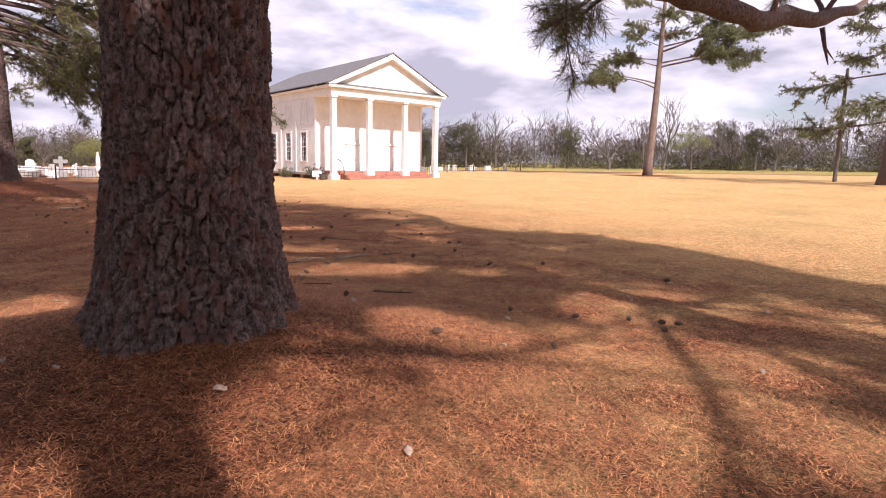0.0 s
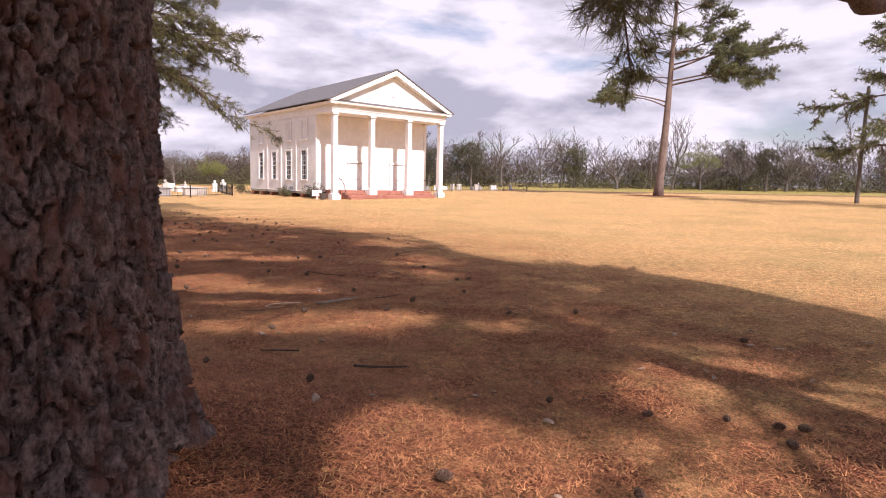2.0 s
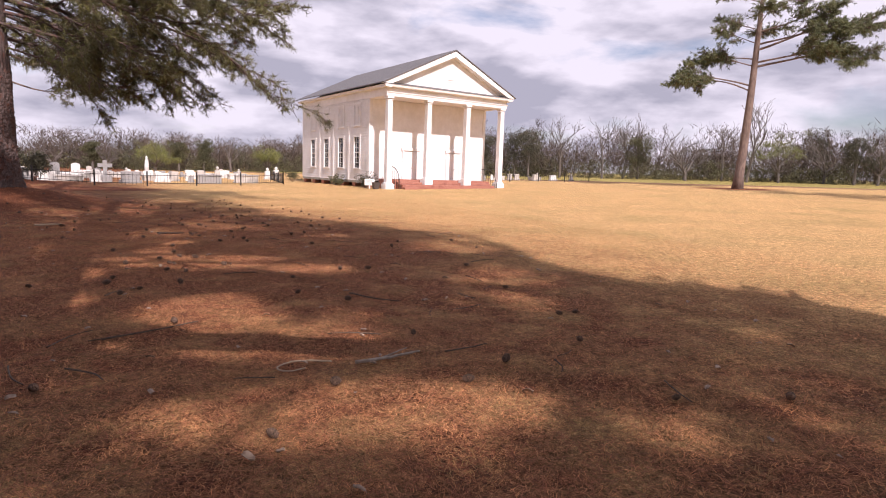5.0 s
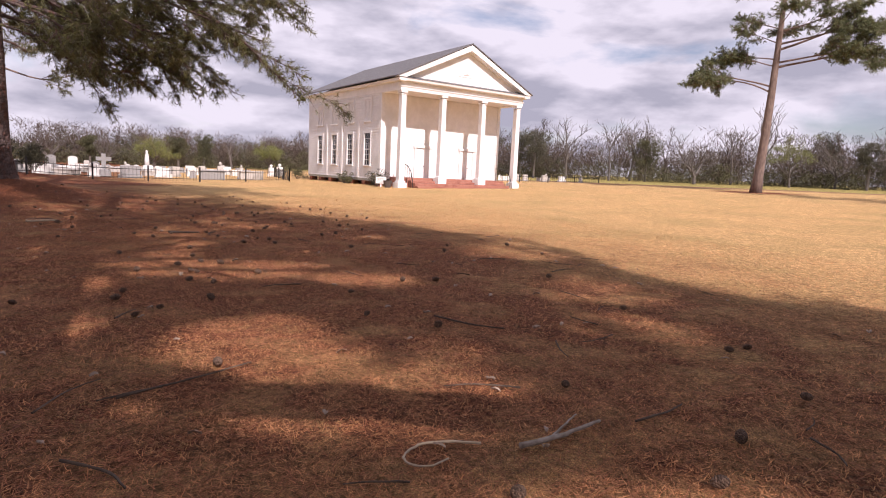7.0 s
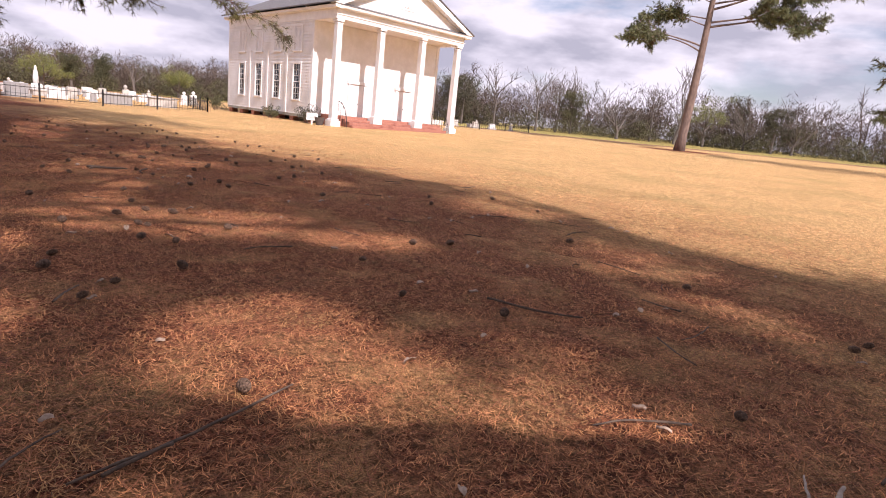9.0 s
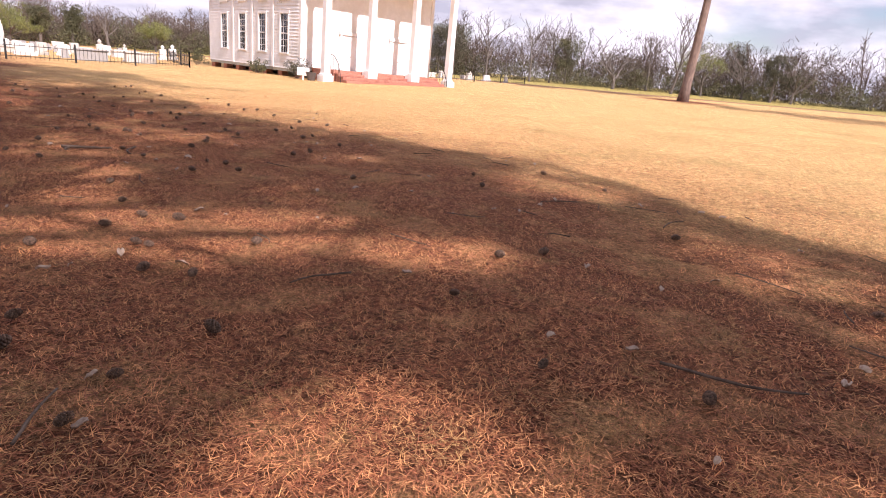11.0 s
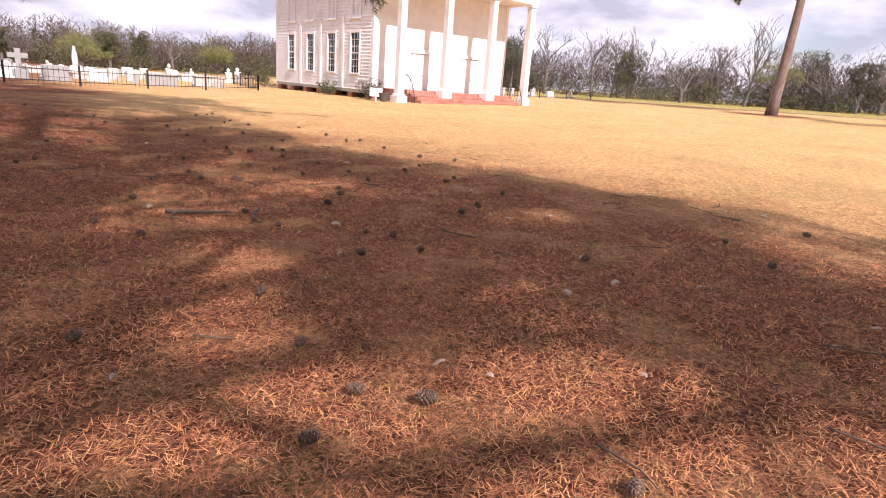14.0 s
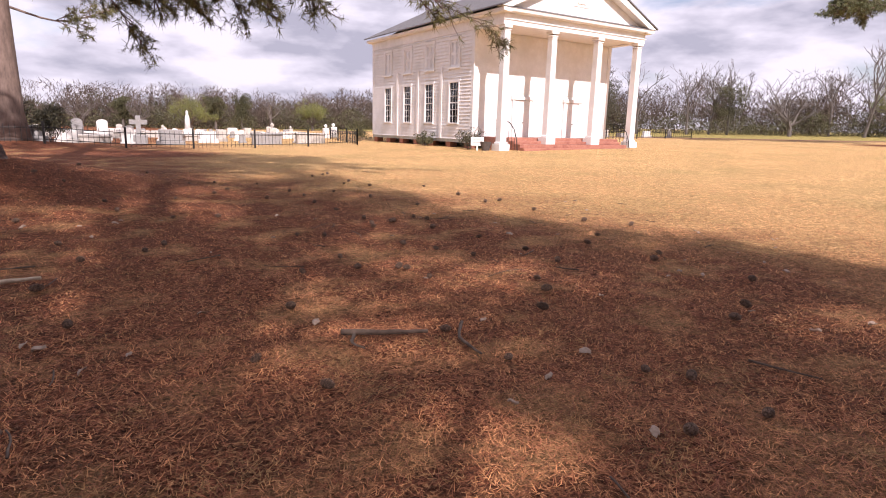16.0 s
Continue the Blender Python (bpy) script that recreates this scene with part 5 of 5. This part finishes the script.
PALE = material("pale_barkless_wood", (0.42, 0.32, 0.22), (0.58, 0.46, 0.33), 14, 0.8, 0.3, 60)
stick("fallen_branch", [(4.22, 16.55), (4.5, 16.46), (4.75, 16.37)], 0.022, "short forked grey branch on the straw", None, [[(4.3, 16.53), (4.24, 16.36), (4.28, 16.24)]])
GREYWOOD = material("weathered_grey_wood", (0.24, 0.19, 0.15), (0.42, 0.35, 0.29), 14, 0.85, 0.4, 60)
stick("fallen_branch", [(5.55, 6.74), (5.85, 6.77), (6.15, 6.83)], 0.016, "splintered pale grey stick on the straw", GREYWOOD, [[(5.75, 6.76), (5.92, 6.86), (6.08, 6.95)]])
stick("curled_vine", [(5.38, 6.85), (5.24, 6.93), (5.1, 6.96), (4.98, 6.9), (4.95, 6.81), (5.03, 6.74), (5.15, 6.77)], 0.008, "pale curled vine lying on the grass", PALE)
stick("fallen_branch", [(4.87, 3.95), (5.1, 3.88), (5.32, 3.85)], 0.012, "thin weathered stick on the grass")
stick("fallen_branch", [(5.04, 16.45), (4.9, 16.2), (4.9, 15.9)], 0.013, "thin bent stick among the cones")
stick("fallen_branch", [(1.7, 18.55), (1.95, 18.6), (2.22, 18.63)], 0.025, "pale barkless stick on the straw", PALE)
stick("fallen_branch", [(6.3, 9.3), (6.5, 8.95), (6.75, 8.75)], 0.01, "thin dark twig on the straw")
stick("fallen_branch", [(3.7, 8.1), (4.1, 8.3), (4.5, 8.5)], 0.008, "thin dark twig on the straw")
rs = np.random.default_rng(950)
for k in range(70):
    x, y, a, ln = rs.uniform(2.0, 11), rs.uniform(4.5, 22), rs.uniform(0, 6.28), rs.uniform(0.1, 0.32)
    bend = rs.uniform(-0.5, 0.5)
    stick("twig", [(x, y), (x + ln * math.cos(a), y + ln * math.sin(a)), (x + ln * math.cos(a) + ln * 0.7 * math.cos(a + bend), y + ln * math.sin(a) + ln * 0.7 * math.sin(a + bend))], rs.uniform(0.004, 0.008), "thin dry twig on the straw")


def dry_leaves():
    """Curled dry leaves and flakes of bark."""
    rng = np.random.default_rng(960)
    kinds = []
    for k in range(3):
        V, F = [], []
        for i in range(5):
            for j in range(4):
                u, v = i / 4 - 0.5, j / 3 - 0.5
                wide = math.cos(u * 2.6) ** 0.8
                V.append((u * 0.11, v * 0.06 * wide, 0.014 * math.cos(v * 5 + k) * (1 if k else -1) + 0.01 * math.sin(u * 6 + k) + 0.016))
        for i in range(4):
            for j in range(3):
                a = i * 4 + j
                F.append((a, a + 4, a + 5, a + 1))
        ob = array_mesh("dry_leaf", np.array(V), np.array(F), DRY_LEAF, smooth=True)
        so = ob.modifiers.new("thickness", "SOLIDIFY")
        so.thickness = 0.002
        kinds.append(tagged(ob, "curled pale brown dry leaf on the straw", "leaf", "dry leaves on the ground"))
    for k in range(190):
        x, y = rng.uniform(1, 11), rng.uniform(0.0, 22)
        if math.hypot(x - TREE1[0], y - TREE1[1]) < 0.9:
            continue
        m = pose(x, y, gz(x, y) + 0.024, rng.uniform(-14, 14), rng.uniform(-14, 14), rng.uniform(0, 360))
        s = rng.uniform(0.35, 0.78)
        ob = kinds[k] if k < 3 else copy_thing(kinds[k % 3], m)
        ob.matrix_world = m
        ob.scale = (s, s, s)


dry_leaves()


def ground_cover():
    """Short matted grass and loose needles, thickest beside the walk."""
    rng = np.random.default_rng(970)
    way = np.array([(2.6, -0.8), (3.5, 1.2), (4.6, 3.0), (5.2, 5.0), (4.8, 7.0), (4.8, 9.5), (4.8, 12.0), (4.4, 14.6)])

    def far_from_walk(p):
        best = np.full(len(p), 99.0)
        for a, b in zip(way, way[1:]):
            ab = b - a
            f = np.clip(((p - a) @ ab) / (ab @ ab), 0, 1)
            best = np.minimum(best, np.hypot(*(p - a - f[:, None] * ab).T))
        return best

    def strew(count, share):
        got = []
        total = 0
        while total < count:
            p = rng.uniform((-3, -1.5), (16, 30), (200000, 2))
            d = far_from_walk(p)
            keep = rng.uniform(size=len(p)) < share(p, d)
            keep &= np.hypot(p[:, 0] - TREE1[0], p[:, 1] - TREE1[1]) > 0.5
            got.append(np.c_[p, d][keep])
            total += keep.sum()
        return np.concatenate(got)[:count]

    def blades(p, length, width, lift, name, mat, label, cat, bent=True):
        n = len(p)
        z = ground_z(p[:, 0], p[:, 1])
        a = rng.uniform(0, 2 * math.pi, n)
        up = rng.uniform(*lift, n)
        ln = length * rng.uniform(0.5, 1.2, n)
        w = width * (1 + p[:, 2] * 0.17)
        d = np.c_[np.cos(a) * np.cos(up), np.sin(a) * np.cos(up), np.sin(up)]
        root = np.c_[p[:, 0], p[:, 1], z + rng.uniform(0.0, 0.012, n)]
        b = rng.uniform(-0.6, 0.6, n)
        side = np.c_[-np.sin(a), np.cos(a), 0 * a] * (w / 2)[:, None]
        mid = root + d * (ln * 0.55)[:, None]
        bend = np.c_[np.cos(a + b) * np.cos(up * 0.4), np.sin(a + b) * np.cos(up * 0.4), np.sin(up * 0.4) - 0.15]
        tip = mid + bend * (ln * 0.5)[:, None]
        tip[:, 2] = np.maximum(tip[:, 2], z + 0.004)
        if bent:
            V = np.stack([root - side, root + side, mid + side * 0.85, tip, mid - side * 0.85], 1).reshape(-1, 3)
            base = np.arange(n)[:, None] * 5
            F = np.concatenate([base + q for q in ((0, 1, 2), (0, 2, 4), (4, 2, 3))])
        else:
            V = np.stack([root - side, root + side, tip], 1).reshape(-1, 3)
            F = np.arange(n * 3).reshape(-1, 3)
        tagged(array_mesh(name, V, F, mat), label, cat, kind="stuff")

    near = lambda d: 1 / (1 + (d / 3.2) ** 2.2)
    blades(strew(680000, lambda p, d: near(d)), 0.055, 0.0035, (0.05, 0.85), "grass", GRASS, "short matted dormant tan grass", "grass", False)
    pull = lambda p: np.clip(1.15 - (p[:, 0] - 3) / 10, 0.12, 1) * (0.4 + 0.6 * np.exp(-((p[:, 0] - TREE1[0]) ** 2 + (p[:, 1] - TREE1[1]) ** 2) / 9) + 0.3 * (np.sin(p[:, 0] * 1.9 + p[:, 1] * 0.7) * np.sin(p[:, 1] * 1.4) > 0))
    blades(strew(120000, lambda p, d: near(d) * np.clip(pull(p), 0, 1)), 0.16, 0.0019, (0.0, 0.25), "pine_straw", STRAW, "loose red-brown pine needles", "pine straw")


ground_cover()
